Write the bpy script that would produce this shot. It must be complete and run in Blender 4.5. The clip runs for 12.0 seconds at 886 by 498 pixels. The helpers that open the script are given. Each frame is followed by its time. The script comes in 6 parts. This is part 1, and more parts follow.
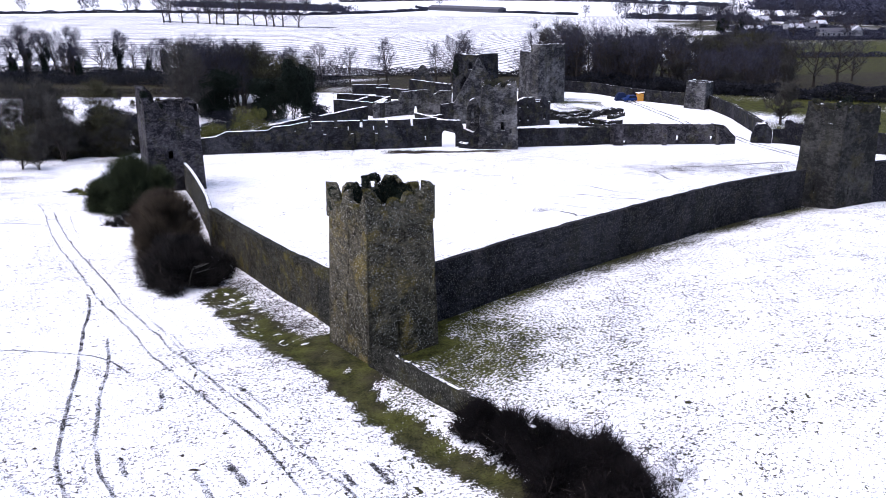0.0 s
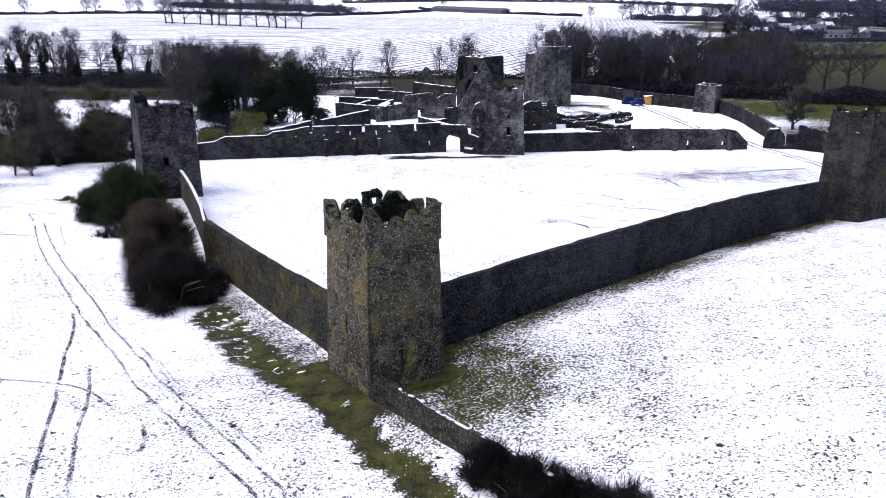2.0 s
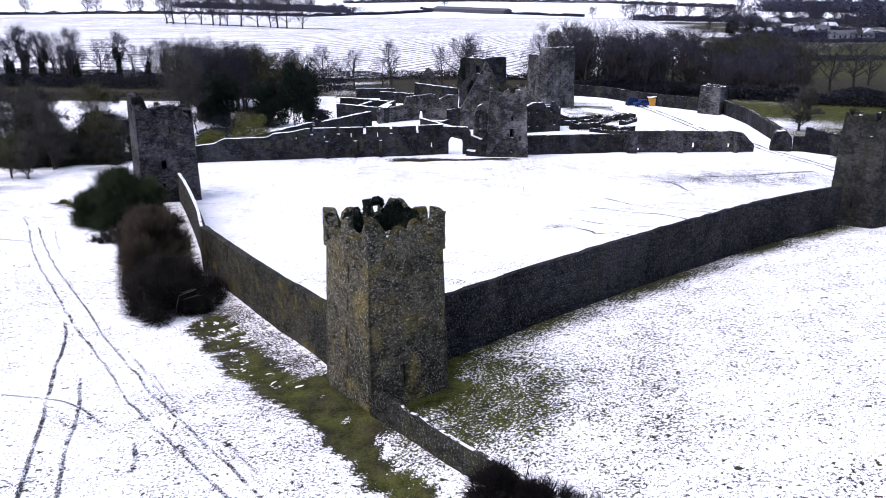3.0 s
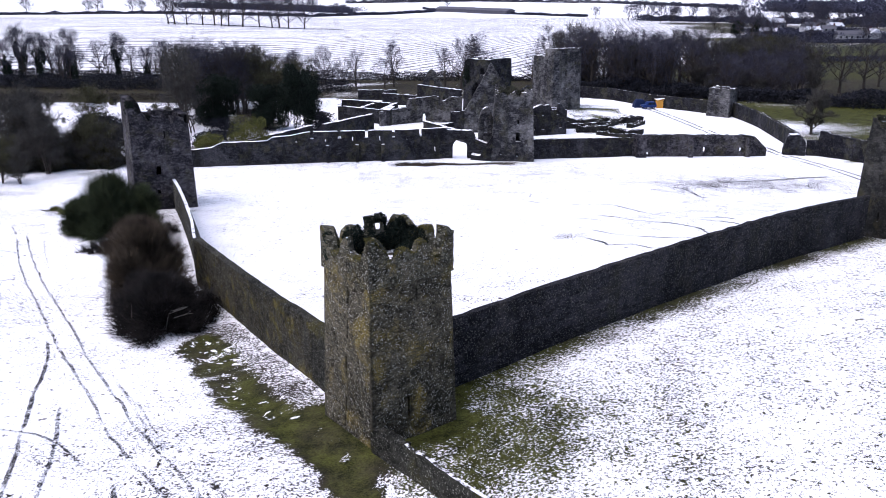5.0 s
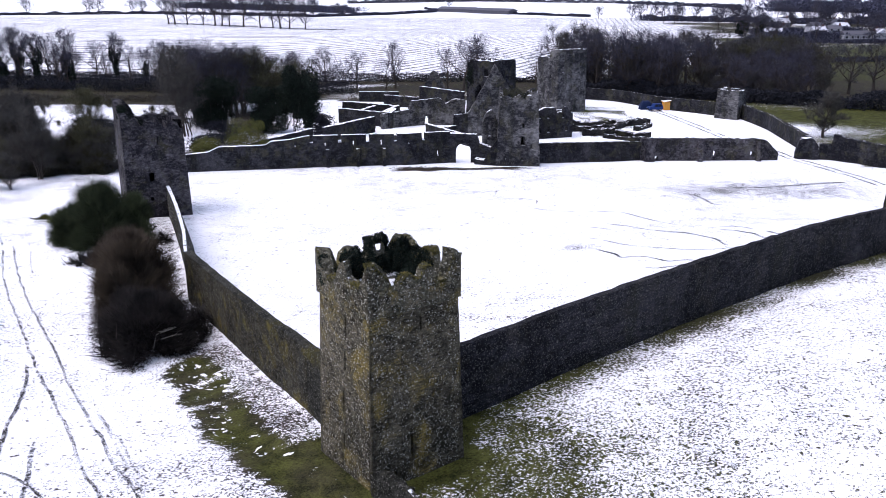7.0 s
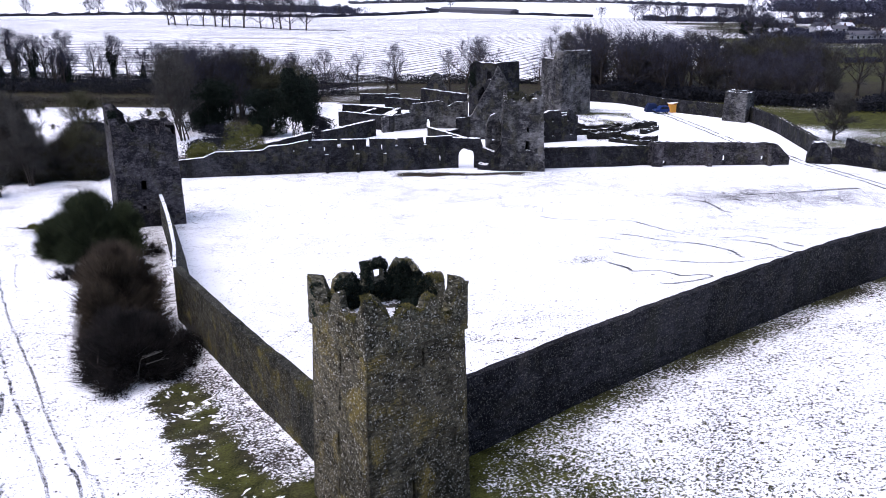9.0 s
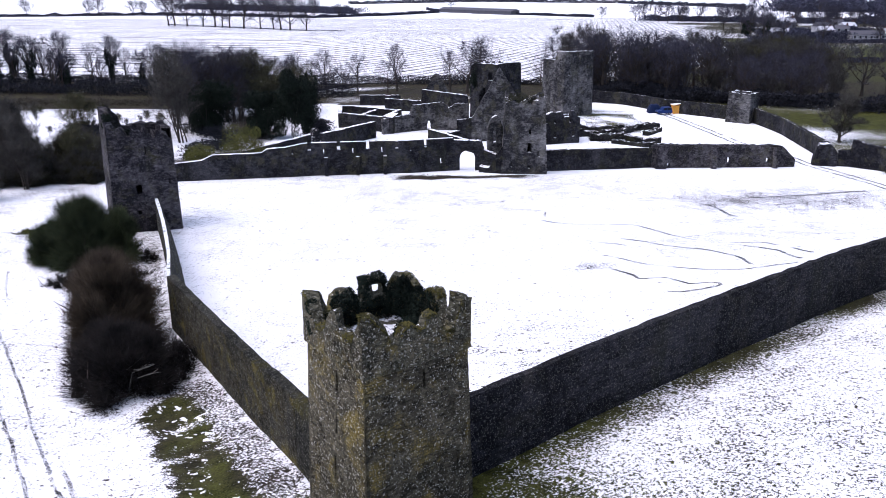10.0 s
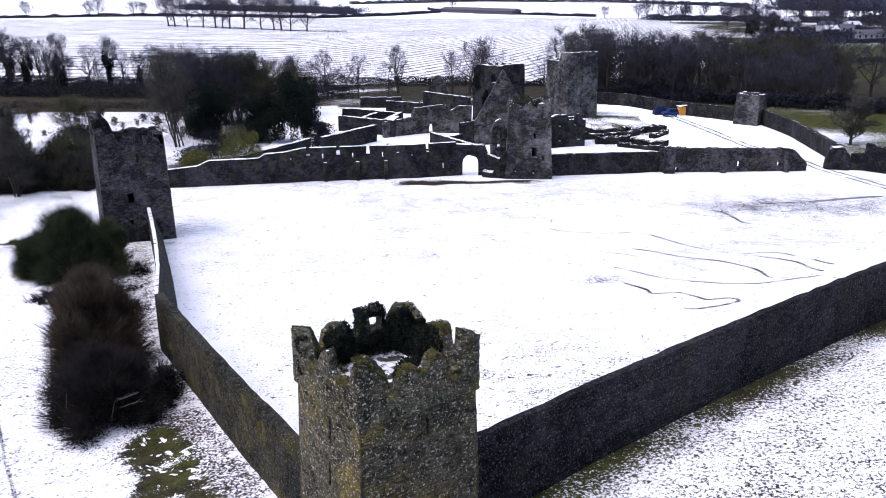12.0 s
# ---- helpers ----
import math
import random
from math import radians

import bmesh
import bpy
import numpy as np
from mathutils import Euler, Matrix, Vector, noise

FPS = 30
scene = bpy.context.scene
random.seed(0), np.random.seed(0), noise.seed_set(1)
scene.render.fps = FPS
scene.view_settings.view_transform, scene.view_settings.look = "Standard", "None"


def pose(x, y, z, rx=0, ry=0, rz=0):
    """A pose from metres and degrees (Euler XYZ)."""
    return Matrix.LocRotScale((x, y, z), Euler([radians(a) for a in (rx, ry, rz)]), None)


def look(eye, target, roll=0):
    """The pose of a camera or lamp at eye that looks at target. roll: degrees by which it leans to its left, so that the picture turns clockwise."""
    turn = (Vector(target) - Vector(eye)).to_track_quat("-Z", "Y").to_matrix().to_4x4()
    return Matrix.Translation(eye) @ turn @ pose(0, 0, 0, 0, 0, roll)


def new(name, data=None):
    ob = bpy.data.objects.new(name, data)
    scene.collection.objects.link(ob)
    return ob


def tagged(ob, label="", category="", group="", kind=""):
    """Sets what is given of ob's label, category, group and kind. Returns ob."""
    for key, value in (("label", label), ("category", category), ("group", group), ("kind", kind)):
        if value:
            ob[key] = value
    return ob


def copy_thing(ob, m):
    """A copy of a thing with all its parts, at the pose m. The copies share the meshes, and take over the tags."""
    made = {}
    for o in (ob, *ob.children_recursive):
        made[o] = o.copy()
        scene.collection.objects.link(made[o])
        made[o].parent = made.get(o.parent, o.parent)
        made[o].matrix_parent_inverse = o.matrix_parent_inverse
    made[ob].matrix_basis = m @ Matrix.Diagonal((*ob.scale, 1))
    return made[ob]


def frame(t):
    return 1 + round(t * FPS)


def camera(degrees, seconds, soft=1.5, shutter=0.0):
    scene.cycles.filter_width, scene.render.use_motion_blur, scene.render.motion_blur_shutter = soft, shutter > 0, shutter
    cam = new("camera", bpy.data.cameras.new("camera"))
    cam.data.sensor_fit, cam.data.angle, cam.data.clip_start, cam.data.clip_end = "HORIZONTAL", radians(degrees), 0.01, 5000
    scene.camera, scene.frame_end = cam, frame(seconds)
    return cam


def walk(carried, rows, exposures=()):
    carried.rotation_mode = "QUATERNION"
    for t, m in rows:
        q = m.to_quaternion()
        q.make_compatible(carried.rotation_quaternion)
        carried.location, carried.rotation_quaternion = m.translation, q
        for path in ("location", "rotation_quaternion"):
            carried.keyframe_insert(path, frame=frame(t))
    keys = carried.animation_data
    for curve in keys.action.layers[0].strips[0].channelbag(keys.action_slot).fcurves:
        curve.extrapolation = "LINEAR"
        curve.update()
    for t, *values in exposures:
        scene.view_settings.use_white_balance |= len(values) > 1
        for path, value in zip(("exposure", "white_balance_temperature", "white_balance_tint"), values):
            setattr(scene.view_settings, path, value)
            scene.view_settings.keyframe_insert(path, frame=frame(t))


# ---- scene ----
cam = camera(56.5, 12.0, soft=0.9)
PATH = [
    (0, (0.000, 0.000, 23.508), (0.000, 9.507, 20.407), 0.00),
    (1, (-0.099, 2.089, 23.538), (-0.117, 11.598, 20.443), 0.03),
    (2, (-0.243, 4.145, 23.524), (-0.277, 13.655, 20.433), 0.05),
    (3, (-0.409, 6.173, 23.486), (-0.459, 15.684, 20.397), 0.06),
    (4, (-0.581, 8.178, 23.438), (-0.644, 17.689, 20.350), 0.07),
    (5, (-0.744, 10.161, 23.393), (-0.819, 19.672, 20.305), 0.07),
    (6, (-0.889, 12.124, 23.358), (-0.975, 21.635, 20.270), 0.05),
    (7, (-1.012, 14.066, 23.340), (-1.107, 23.577, 20.252), 0.03),
    (8, (-1.112, 15.988, 23.339), (-1.216, 25.499, 20.252), -0.01),
    (9, (-1.192, 17.885, 23.353), (-1.306, 27.397, 20.267), -0.06),
    (10, (-1.262, 19.756, 23.376), (-1.384, 29.268, 20.291), -0.13),
    (11, (-1.333, 21.596, 23.401), (-1.466, 31.107, 20.316), -0.21),
    (12, (-1.423, 23.398, 23.414), (-1.567, 32.908, 20.327), -0.30),
]
walk(cam, [(t, look(eye, target, roll)) for t, eye, target, roll in PATH],
     exposures=[(0, 0.82, 5970, 19), (12, 0.76, 5970, 19)])

# ---------------------------------------------------------------- world and light
world = bpy.data.worlds.new("sky")
scene.world = world
world.use_nodes = True
wn = world.node_tree
wn.nodes.clear()
w_out = wn.nodes.new("ShaderNodeOutputWorld")
w_bg = wn.nodes.new("ShaderNodeBackground")
w_sky = wn.nodes.new("ShaderNodeTexSky")
w_sky.sky_type = "NISHITA"
w_sky.sun_disc = False
w_sky.sun_elevation = radians(64)
w_sky.sun_rotation = radians(-110)
w_sky.air_density, w_sky.dust_density, w_sky.ozone_density = 1.0, 3.0, 1.0
w_bg.inputs["Strength"].default_value = 0.12
wn.links.new(w_sky.outputs[0], w_bg.inputs["Color"])
wn.links.new(w_bg.outputs[0], w_out.inputs["Surface"])

sun_data = bpy.data.lights.new("sun", "SUN")
sun_data.energy = 1.3
sun_data.angle = radians(90)
sun_data.color = (1.0, 0.95, 0.88)
sun = new("sun", sun_data)
sun.matrix_world = look((-60, -22, 131), (0, 0, 0))

# ---------------------------------------------------------------- the lie of the land
KY = (-60, 40, 60, 75, 92, 113, 125, 150, 220, 320, 700, 1500)
KZ = (.4, .2, 0, -.8, -2.5, -4.6, -5.3, -6, -6.5, -6.8, -6, -6)
SY = (-60, 50, 75, 90, 120, 1500)
SK = (.12, .12, .085, .06, 0, 0)
WY = (-60, 48, 62, 78, 105, 1500)
WK = (0, 0, .075, .06, 0, 0)


def gz(x, y):
    """Height of the ground."""
    return float(np.interp(y, KY, KZ) + np.interp(y, SY, SK) * min(max(x, 0), 45) + np.interp(y, WY, WK) * min(max(x, -20), 0))


# ---------------------------------------------------------------- materials
def material(name, rough=0.9):
    m = bpy.data.materials.new(name)
    m.use_nodes = True
    n = m.node_tree
    b = n.nodes["Principled BSDF"]
    b.inputs["Roughness"].default_value = rough
    b.inputs["Specular IOR Level"].default_value = 0.08
    return m, n, b


def noise_tex(n, scale, detail=4, rough=0.6, vector=None, dist=0.0):
    a = n.nodes.new("ShaderNodeTexNoise")
    a.inputs["Scale"].default_value = scale
    a.inputs["Detail"].default_value = detail
    a.inputs["Roughness"].default_value = rough
    a.inputs["Distortion"].default_value = dist
    if vector is not None:
        n.links.new(vector, a.inputs["Vector"])
    return a.outputs["Fac"]


def calc(n, op, a, b=0.5, c=None, clamp=False):
    m = n.nodes.new("ShaderNodeMath")
    m.operation, m.use_clamp = op, clamp
    for i, v in enumerate((a, b, c)):
        if v is None:
            continue
        if isinstance(v, (int, float)):
            m.inputs[i].default_value = v
        else:
            n.links.new(v, m.inputs[i])
    return m.outputs[0]


def step(n, v, lo, hi):
    m = n.nodes.new("ShaderNodeMapRange")
    m.interpolation_type = "SMOOTHSTEP"
    n.links.new(v, m.inputs["Value"])
    m.inputs["From Min"].default_value, m.inputs["From Max"].default_value = lo, hi
    return m.outputs[0]


def blend(n, f, a, b):
    m = n.nodes.new("ShaderNodeMix")
    m.data_type = "RGBA"
    if isinstance(f, (int, float)):
        m.inputs[0].default_value = f
    else:
        n.links.new(f, m.inputs[0])
    for i, v in ((6, a), (7, b)):
        if isinstance(v, tuple):
            m.inputs[i].default_value = (*v, 1)
        else:
            n.links.new(v, m.inputs[i])
    return m.outputs[2]


def place(n, sx=1, sy=1, sz=1):
    g = n.nodes.new("ShaderNodeNewGeometry")
    m = n.nodes.new("ShaderNodeMapping")
    m.inputs["Scale"].default_value = (sx, sy, sz)
    n.links.new(g.outputs["Position"], m.inputs["Vector"])
    return m.outputs[0], g


def bump(n, b, h, strength, distance):
    a = n.nodes.new("ShaderNodeBump")
    a.inputs["Strength"].default_value, a.inputs["Distance"].default_value = strength, distance
    n.links.new(h, a.inputs["Height"])
    n.links.new(a.outputs[0], b.inputs["Normal"])


SNOW = (0.86, 0.87, 0.90)


def masonry(name, dark, light, lichen=(0.15, 0.12, 0.035), lichen_amount=0.5, snow=0.5, cell=4.6, pieces=False, moss=0.3, flecks=0.55, fine=1.0):
    """Rubble limestone: stones of varied grey, dark joints, stains, lichen, and snow where it can lie."""
    m, n, b = material(name, 0.92)
    pos, g = place(n, 1, 1, 1.9)
    wob = n.nodes.new("ShaderNodeTexNoise")
    wob.inputs["Scale"].default_value = 2.2
    n.links.new(pos, wob.inputs["Vector"])
    mixv = n.nodes.new("ShaderNodeMix")
    mixv.data_type = "VECTOR"
    mixv.inputs[0].default_value = 0.08
    n.links.new(pos, mixv.inputs[4])
    n.links.new(wob.outputs["Color"], mixv.inputs[5])
    vor = n.nodes.new("ShaderNodeTexVoronoi")
    vor.inputs["Scale"].default_value = cell
    n.links.new(mixv.outputs[1], vor.inputs["Vector"])
    edge = n.nodes.new("ShaderNodeTexVoronoi")
    edge.feature = "DISTANCE_TO_EDGE"
    edge.inputs["Scale"].default_value = cell
    n.links.new(mixv.outputs[1], edge.inputs["Vector"])
    sep = n.nodes.new("ShaderNodeSeparateColor")
    n.links.new(vor.outputs["Color"], sep.inputs[0])
    vary = sep.outputs[0]
    if pieces:
        info = n.nodes.new("ShaderNodeObjectInfo")
        vary = calc(n, "FRACT", calc(n, "ADD", info.outputs["Random"], g.outputs["Random Per Island"]), 0)
    p1, _ = place(n)
    stain = noise_tex(n, 0.16 + 0.12 * (1 - fine), 5, 0.62, p1, 0.5)
    grain = noise_tex(n, 9 * fine, 5 if fine == 1 else 3, 0.75 if fine == 1 else 0.6, p1)
    f = calc(n, "ADD", calc(n, "MULTIPLY", vary, (0.42 if pieces else 0.55) if fine == 1 else 0.34), calc(n, "MULTIPLY", calc(n, "SUBTRACT", stain, 0.5), 2.0))
    f = calc(n, "ADD", f, calc(n, "MULTIPLY", calc(n, "SUBTRACT", grain, 0.4), 0.7 if fine == 1 else 0.3), clamp=True)
    f = calc(n, "ADD", f, calc(n, "MULTIPLY", calc(n, "SUBTRACT", noise_tex(n, 1.5 * (0.5 + 0.5 * fine), 5, 0.7, p1, 0.3), 0.5), 1.3), clamp=True)
    col = blend(n, f, dark, light)
    # lichen and algae in broad patches
    lich = calc(n, "MULTIPLY", step(n, noise_tex(n, 0.5, 5, 0.65, p1, 0.4), 0.5, 0.68), lichen_amount, clamp=True)
    col = blend(n, lich, col, lichen)
    wet = calc(n, "MULTIPLY", step(n, noise_tex(n, 0.35, 4, 0.6, place(n, 1.6, 1.6, 0.25)[0]), 0.52, 0.74), moss, clamp=True)
    col = blend(n, wet, col, (0.022, 0.023, 0.016))
    pale = step(n, noise_tex(n, 9.5 * (0.4 + 0.6 * fine), 3, 0.7, p1), 0.565 if pieces else 0.585, 0.605 if pieces else 0.635)
    col = blend(n, calc(n, "MULTIPLY", pale, flecks), col, (0.52, 0.51, 0.45))
    if not pieces:
        joint = calc(n, "ADD", calc(n, "MULTIPLY", step(n, edge.outputs["Distance"], 0.0, 0.09), 0.6 if fine == 1 else 0.35), 0.4 if fine == 1 else 0.65)
        col = blend(n, joint, tuple(0.5 * c for c in dark), col)
    # snow on ledges
    up = n.nodes.new("ShaderNodeSeparateXYZ")
    n.links.new(g.outputs["True Normal"], up.inputs[0])
    lies = calc(n, "MULTIPLY", step(n, up.outputs[2], 0.72, 0.9), step(n, noise_tex(n, 1.3, 4, 0.7, p1), 0.62 - 0.4 * snow, 0.70 - 0.4 * snow), clamp=True)
    col = blend(n, lies, col, SNOW)
    n.links.new(col, b.inputs["Base Color"])
    h = calc(n, "ADD", calc(n, "MULTIPLY", step(n, edge.outputs["Distance"], 0, 0.14), 0.0 if pieces else 0.8), calc(n, "MULTIPLY", grain, 0.7))
    h = calc(n, "ADD", h, calc(n, "MULTIPLY", vary, 0.0 if pieces else 0.35))
    bump(n, b, h, 0.9, 0.06)
    return m


def plain(name, col, vary=0.35, scale=3.0, rough=0.85, metal=0.0):
    """One surface with grain and soft stains."""
    m, n, b = material(name, rough)
    b.inputs["Metallic"].default_value = metal
    p, _ = place(n)
    f = calc(n, "ADD", calc(n, "MULTIPLY", noise_tex(n, scale, 5, 0.7, p), 0.7), calc(n, "MULTIPLY", noise_tex(n, scale * 0.13, 3, 0.6, p), 0.5), clamp=True)
    n.links.new(blend(n, f, tuple(c * (1 - vary) for c in col), tuple(min(1, c * (1 + vary)) for c in col)), b.inputs["Base Color"])
    bump(n, b, noise_tex(n, scale * 4, 4, 0.7, p), 0.3, 0.02)
    return m


def foliage(name, a, c, rough=0.8, snow=0.0):
    """Leaves or twigs that differ from piece to piece and from plant to plant."""
    m, n, b = material(name, rough)
    p, g = place(n)
    info = n.nodes.new("ShaderNodeObjectInfo")
    f = calc(n, "ADD", calc(n, "MULTIPLY", g.outputs["Random Per Island"], 0.6), calc(n, "MULTIPLY", info.outputs["Random"], 0.4), clamp=True)
    col = blend(n, f, a, c)
    col = blend(n, step(n, noise_tex(n, 0.5, 3, 0.6, p), 0.45, 0.7), col, tuple(v * 0.6 for v in a))
    if snow:
        col = blend(n, step(n, noise_tex(n, 2.2, 3, 0.6, p), 0.70 - 0.15 * snow, 0.74 - 0.15 * snow), col, SNOW)
    n.links.new(col, b.inputs["Base Color"])
    return m


def ground_material():
    """Thin snow over rough pasture: the more 'bare', the more grass and soil come through; 'plough' draws furrows and
    greys the snow.
    """
    m, n, b = material("snowy_pasture", 0.85)
    p, g = place(n)
    at = {}
    for k in ("bare", "plough", "green", "patch"):
        a = n.nodes.new("ShaderNodeAttribute")
        a.attribute_name = k
        at[k] = a.outputs["Fac"]
    tuft = noise_tex(n, 6.4, 4, 0.72, p, 0.4)
    clump = noise_tex(n, 0.33, 4, 0.6, p)
    broad = noise_tex(n, 0.045, 3, 0.6, p)
    v = calc(n, "ADD", calc(n, "MULTIPLY", tuft, 0.72), calc(n, "ADD", calc(n, "MULTIPLY", clump, 0.18), calc(n, "MULTIPLY", broad, 0.10)))
    fur = n.nodes.new("ShaderNodeTexWave")
    fur.wave_type, fur.bands_direction = "BANDS", "Y"
    fur.inputs["Scale"].default_value = 0.034
    fur.inputs["Distortion"].default_value = 3.5
    fur.inputs["Detail"].default_value = 2.5
    fur.inputs["Detail Scale"].default_value = 0.7
    bend = n.nodes.new("ShaderNodeVectorMath")
    bend.operation = "MULTIPLY_ADD"
    wave = n.nodes.new("ShaderNodeTexNoise")
    wave.inputs["Scale"].default_value = 0.0022
    wave.inputs["Detail"].default_value = 1.5
    n.links.new(p, wave.inputs["Vector"])
    n.links.new(wave.outputs["Color"], bend.inputs[0])
    bend.inputs[1].default_value = (0, 160, 0)
    xyz = n.nodes.new("ShaderNodeSeparateXYZ")
    n.links.new(p, xyz.inputs[0])
    back = n.nodes.new("ShaderNodeCombineXYZ")
    # the plough lines swing away to the north-east
    swing = calc(n, "POWER", calc(n, "MAXIMUM", calc(n, "MULTIPLY", calc(n, "ADD", xyz.outputs[0], 90), 0.01), 0.001), 1.5)
    n.links.new(calc(n, "MULTIPLY", xyz.outputs[0], 0.1), back.inputs[0])
    n.links.new(calc(n, "SUBTRACT", xyz.outputs[1], calc(n, "MULTIPLY", swing, 110.0)), back.inputs[1])
    n.links.new(back.outputs[0], bend.inputs[2])
    n.links.new(bend.outputs[0], fur.inputs["Vector"])
    furrow = calc(n, "MULTIPLY", calc(n, "MULTIPLY", calc(n, "POWER", fur.outputs["Fac"], 5.0), at["plough"]), calc(n, "MULTIPLY_ADD", noise_tex(n, 0.10, 5, 0.75, place(n, 0.3, 1, 1)[0], 1.0), 3.2, -1.05))
    # furrow lines, plus even cover that greys far snow to its dimmer light
    bare = calc(n, "ADD", at["bare"], calc(n, "MULTIPLY_ADD", furrow, 0.36, calc(n, "MULTIPLY", at["plough"], 0.20)))
    # bare 0: none, 0.5: half, 1: all
    t = calc(n, "SUBTRACT", calc(n, "MULTIPLY_ADD", bare, 0.56, 0.275), v)
    spots = step(n, calc(n, "ADD", noise_tex(n, 2.3, 3, 0.55, p), calc(n, "MULTIPLY", bare, 0.25)), 0.715, 0.755)
    cover = calc(n, "MAXIMUM", step(n, t, -0.035, 0.02), calc(n, "MULTIPLY", spots, calc(n, "LESS_THAN", at["plough"], 0.1)))
    lumps = step(n, calc(n, "ADD", noise_tex(n, 1.25, 3, 0.6, p, 0.5), calc(n, "MULTIPLY", at["patch"], 0.08)), 0.675, 0.70)
    cover = calc(n, "SUBTRACT", cover, calc(n, "MULTIPLY", lumps, calc(n, "GREATER_THAN", at["patch"], 0.05)), clamp=True)
    fine = step(n, calc(n, "ADD", calc(n, "MULTIPLY", noise_tex(n, 9, 5, 0.8, p), 0.6), calc(n, "MULTIPLY", noise_tex(n, 0.9, 4, 0.6, p), 0.4)), 0.36, 0.64)
    grass = blend(n, fine, (0.005, 0.007, 0.0015), (0.088, 0.092, 0.022))
    soil = blend(n, fine, (0.014, 0.012, 0.009), (0.052, 0.043, 0.032))
    under = blend(n, calc(n, "ADD", calc(n, "MULTIPLY", at["green"], 1.2), calc(n, "MULTIPLY", calc(n, "SUBTRACT", clump, 0.55), 1.6), clamp=True), soil, grass)
    snow = blend(n, noise_tex(n, 1.1, 4, 0.6, p), (0.80, 0.81, 0.85), (0.89, 0.895, 0.91))
    n.links.new(blend(n, cover, snow, under), b.inputs["Base Color"])
    h = calc(n, "ADD", calc(n, "MULTIPLY", tuft, 0.6), calc(n, "MULTIPLY", calc(n, "MULTIPLY", cover, fine), 0.9))
    bump(n, b, h, 0.45, 0.12)
    return m


M_ground = ground_material()
M_near = masonry("weathered_limestone", (0.022, 0.022, 0.015), (0.17, 0.16, 0.115), lichen=(0.17, 0.14, 0.04), lichen_amount=0.8, snow=0.15)
M_stone = masonry("limestone_rubble_stone", (0.018, 0.0165, 0.011), (0.185, 0.163, 0.110), lichen=(0.175, 0.135, 0.038), lichen_amount=0.9, snow=-0.6, pieces=True, flecks=0.6)
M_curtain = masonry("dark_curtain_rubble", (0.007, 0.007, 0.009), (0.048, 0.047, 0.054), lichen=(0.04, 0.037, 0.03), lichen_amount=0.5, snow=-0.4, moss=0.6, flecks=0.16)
M_south = masonry("mossy_curtain_rubble", (0.010, 0.010, 0.008), (0.07, 0.068, 0.055), lichen=(0.075, 0.066, 0.018), lichen_amount=0.9, snow=-0.3, moss=0.4, flecks=0.35)
M_south_stone = masonry("mossy_rubble_stone", (0.011, 0.010, 0.007), (0.08, 0.072, 0.048), lichen=(0.10, 0.08, 0.02), lichen_amount=0.9, snow=-0.6, pieces=True, moss=0.5, flecks=0.2)
M_low = masonry("low_wall_rubble", (0.016, 0.016, 0.013), (0.07, 0.068, 0.054), lichen=(0.06, 0.056, 0.016), lichen_amount=0.8, snow=0.36, moss=0.4)
M_core = masonry("dark_wall_core", (0.024, 0.022, 0.016), (0.15, 0.135, 0.095), lichen=(0.12, 0.10, 0.03), lichen_amount=0.5, snow=-0.5, flecks=0.1)
M_tower = masonry("dark_tower_limestone", (0.016, 0.016, 0.016), (0.095, 0.093, 0.085), lichen=(0.06, 0.055, 0.028), lichen_amount=0.6, snow=0.1, cell=2.8, moss=0.6, flecks=0.05, fine=0.45)
M_coping = masonry("snowy_curtain_rubble", (0.022, 0.022, 0.02), (0.075, 0.074, 0.066), lichen=(0.06, 0.056, 0.016), lichen_amount=0.8, snow=0.62, moss=0.5)
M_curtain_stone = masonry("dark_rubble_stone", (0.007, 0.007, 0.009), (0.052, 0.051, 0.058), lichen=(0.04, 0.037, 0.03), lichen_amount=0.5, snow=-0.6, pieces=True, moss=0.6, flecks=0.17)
M_grey = masonry("grey_limestone", (0.020, 0.020, 0.024), (0.25, 0.245, 0.245), lichen=(0.10, 0.095, 0.05), lichen_amount=0.35, snow=0.4, cell=2.2, moss=0.7, flecks=0.12, fine=0.35)
# bluish cast of the haze is mixed into this stone colour
M_ruin = masonry("ruined_dark_limestone", (0.009, 0.009, 0.012), (0.068, 0.069, 0.078), lichen=(0.08, 0.078, 0.04), lichen_amount=0.4, snow=0.62, cell=2.2, moss=0.7, flecks=0.06, fine=0.35)
M_west = masonry("grey_tower_limestone", (0.016, 0.015, 0.019), (0.175, 0.165, 0.178), lichen=(0.09, 0.085, 0.04), lichen_amount=0.35, snow=-0.15, cell=2.6, moss=0.8, flecks=0.12, fine=0.45)
M_foot = masonry("excavated_dark_footing", (0.008, 0.008, 0.009), (0.05, 0.05, 0.05), lichen=(0.05, 0.05, 0.02), lichen_amount=0.4, snow=0.25, cell=2.2, moss=0.7, flecks=0.1, fine=0.4)
# same hazy blue cast in the colour as on the snow-capped ruins
M_bare_ruin = masonry("dark_unsnowed_limestone", (0.009, 0.009, 0.012), (0.062, 0.062, 0.07), lichen=(0.08, 0.078, 0.04), lichen_amount=0.4, snow=0.12, cell=2.2, moss=0.7, flecks=0.06, fine=0.35)
M_bark = plain("wet_bark", (0.045, 0.038, 0.033), 0.4, 5)
# blue tint stands for the haze over the far trees, put into the twigs
M_twig = foliage("haze_blue_twigs", (0.028, 0.028, 0.044), (0.082, 0.081, 0.108))
M_twig_brown = foliage("brown_twigs", (0.026, 0.026, 0.026), (0.085, 0.08, 0.07))
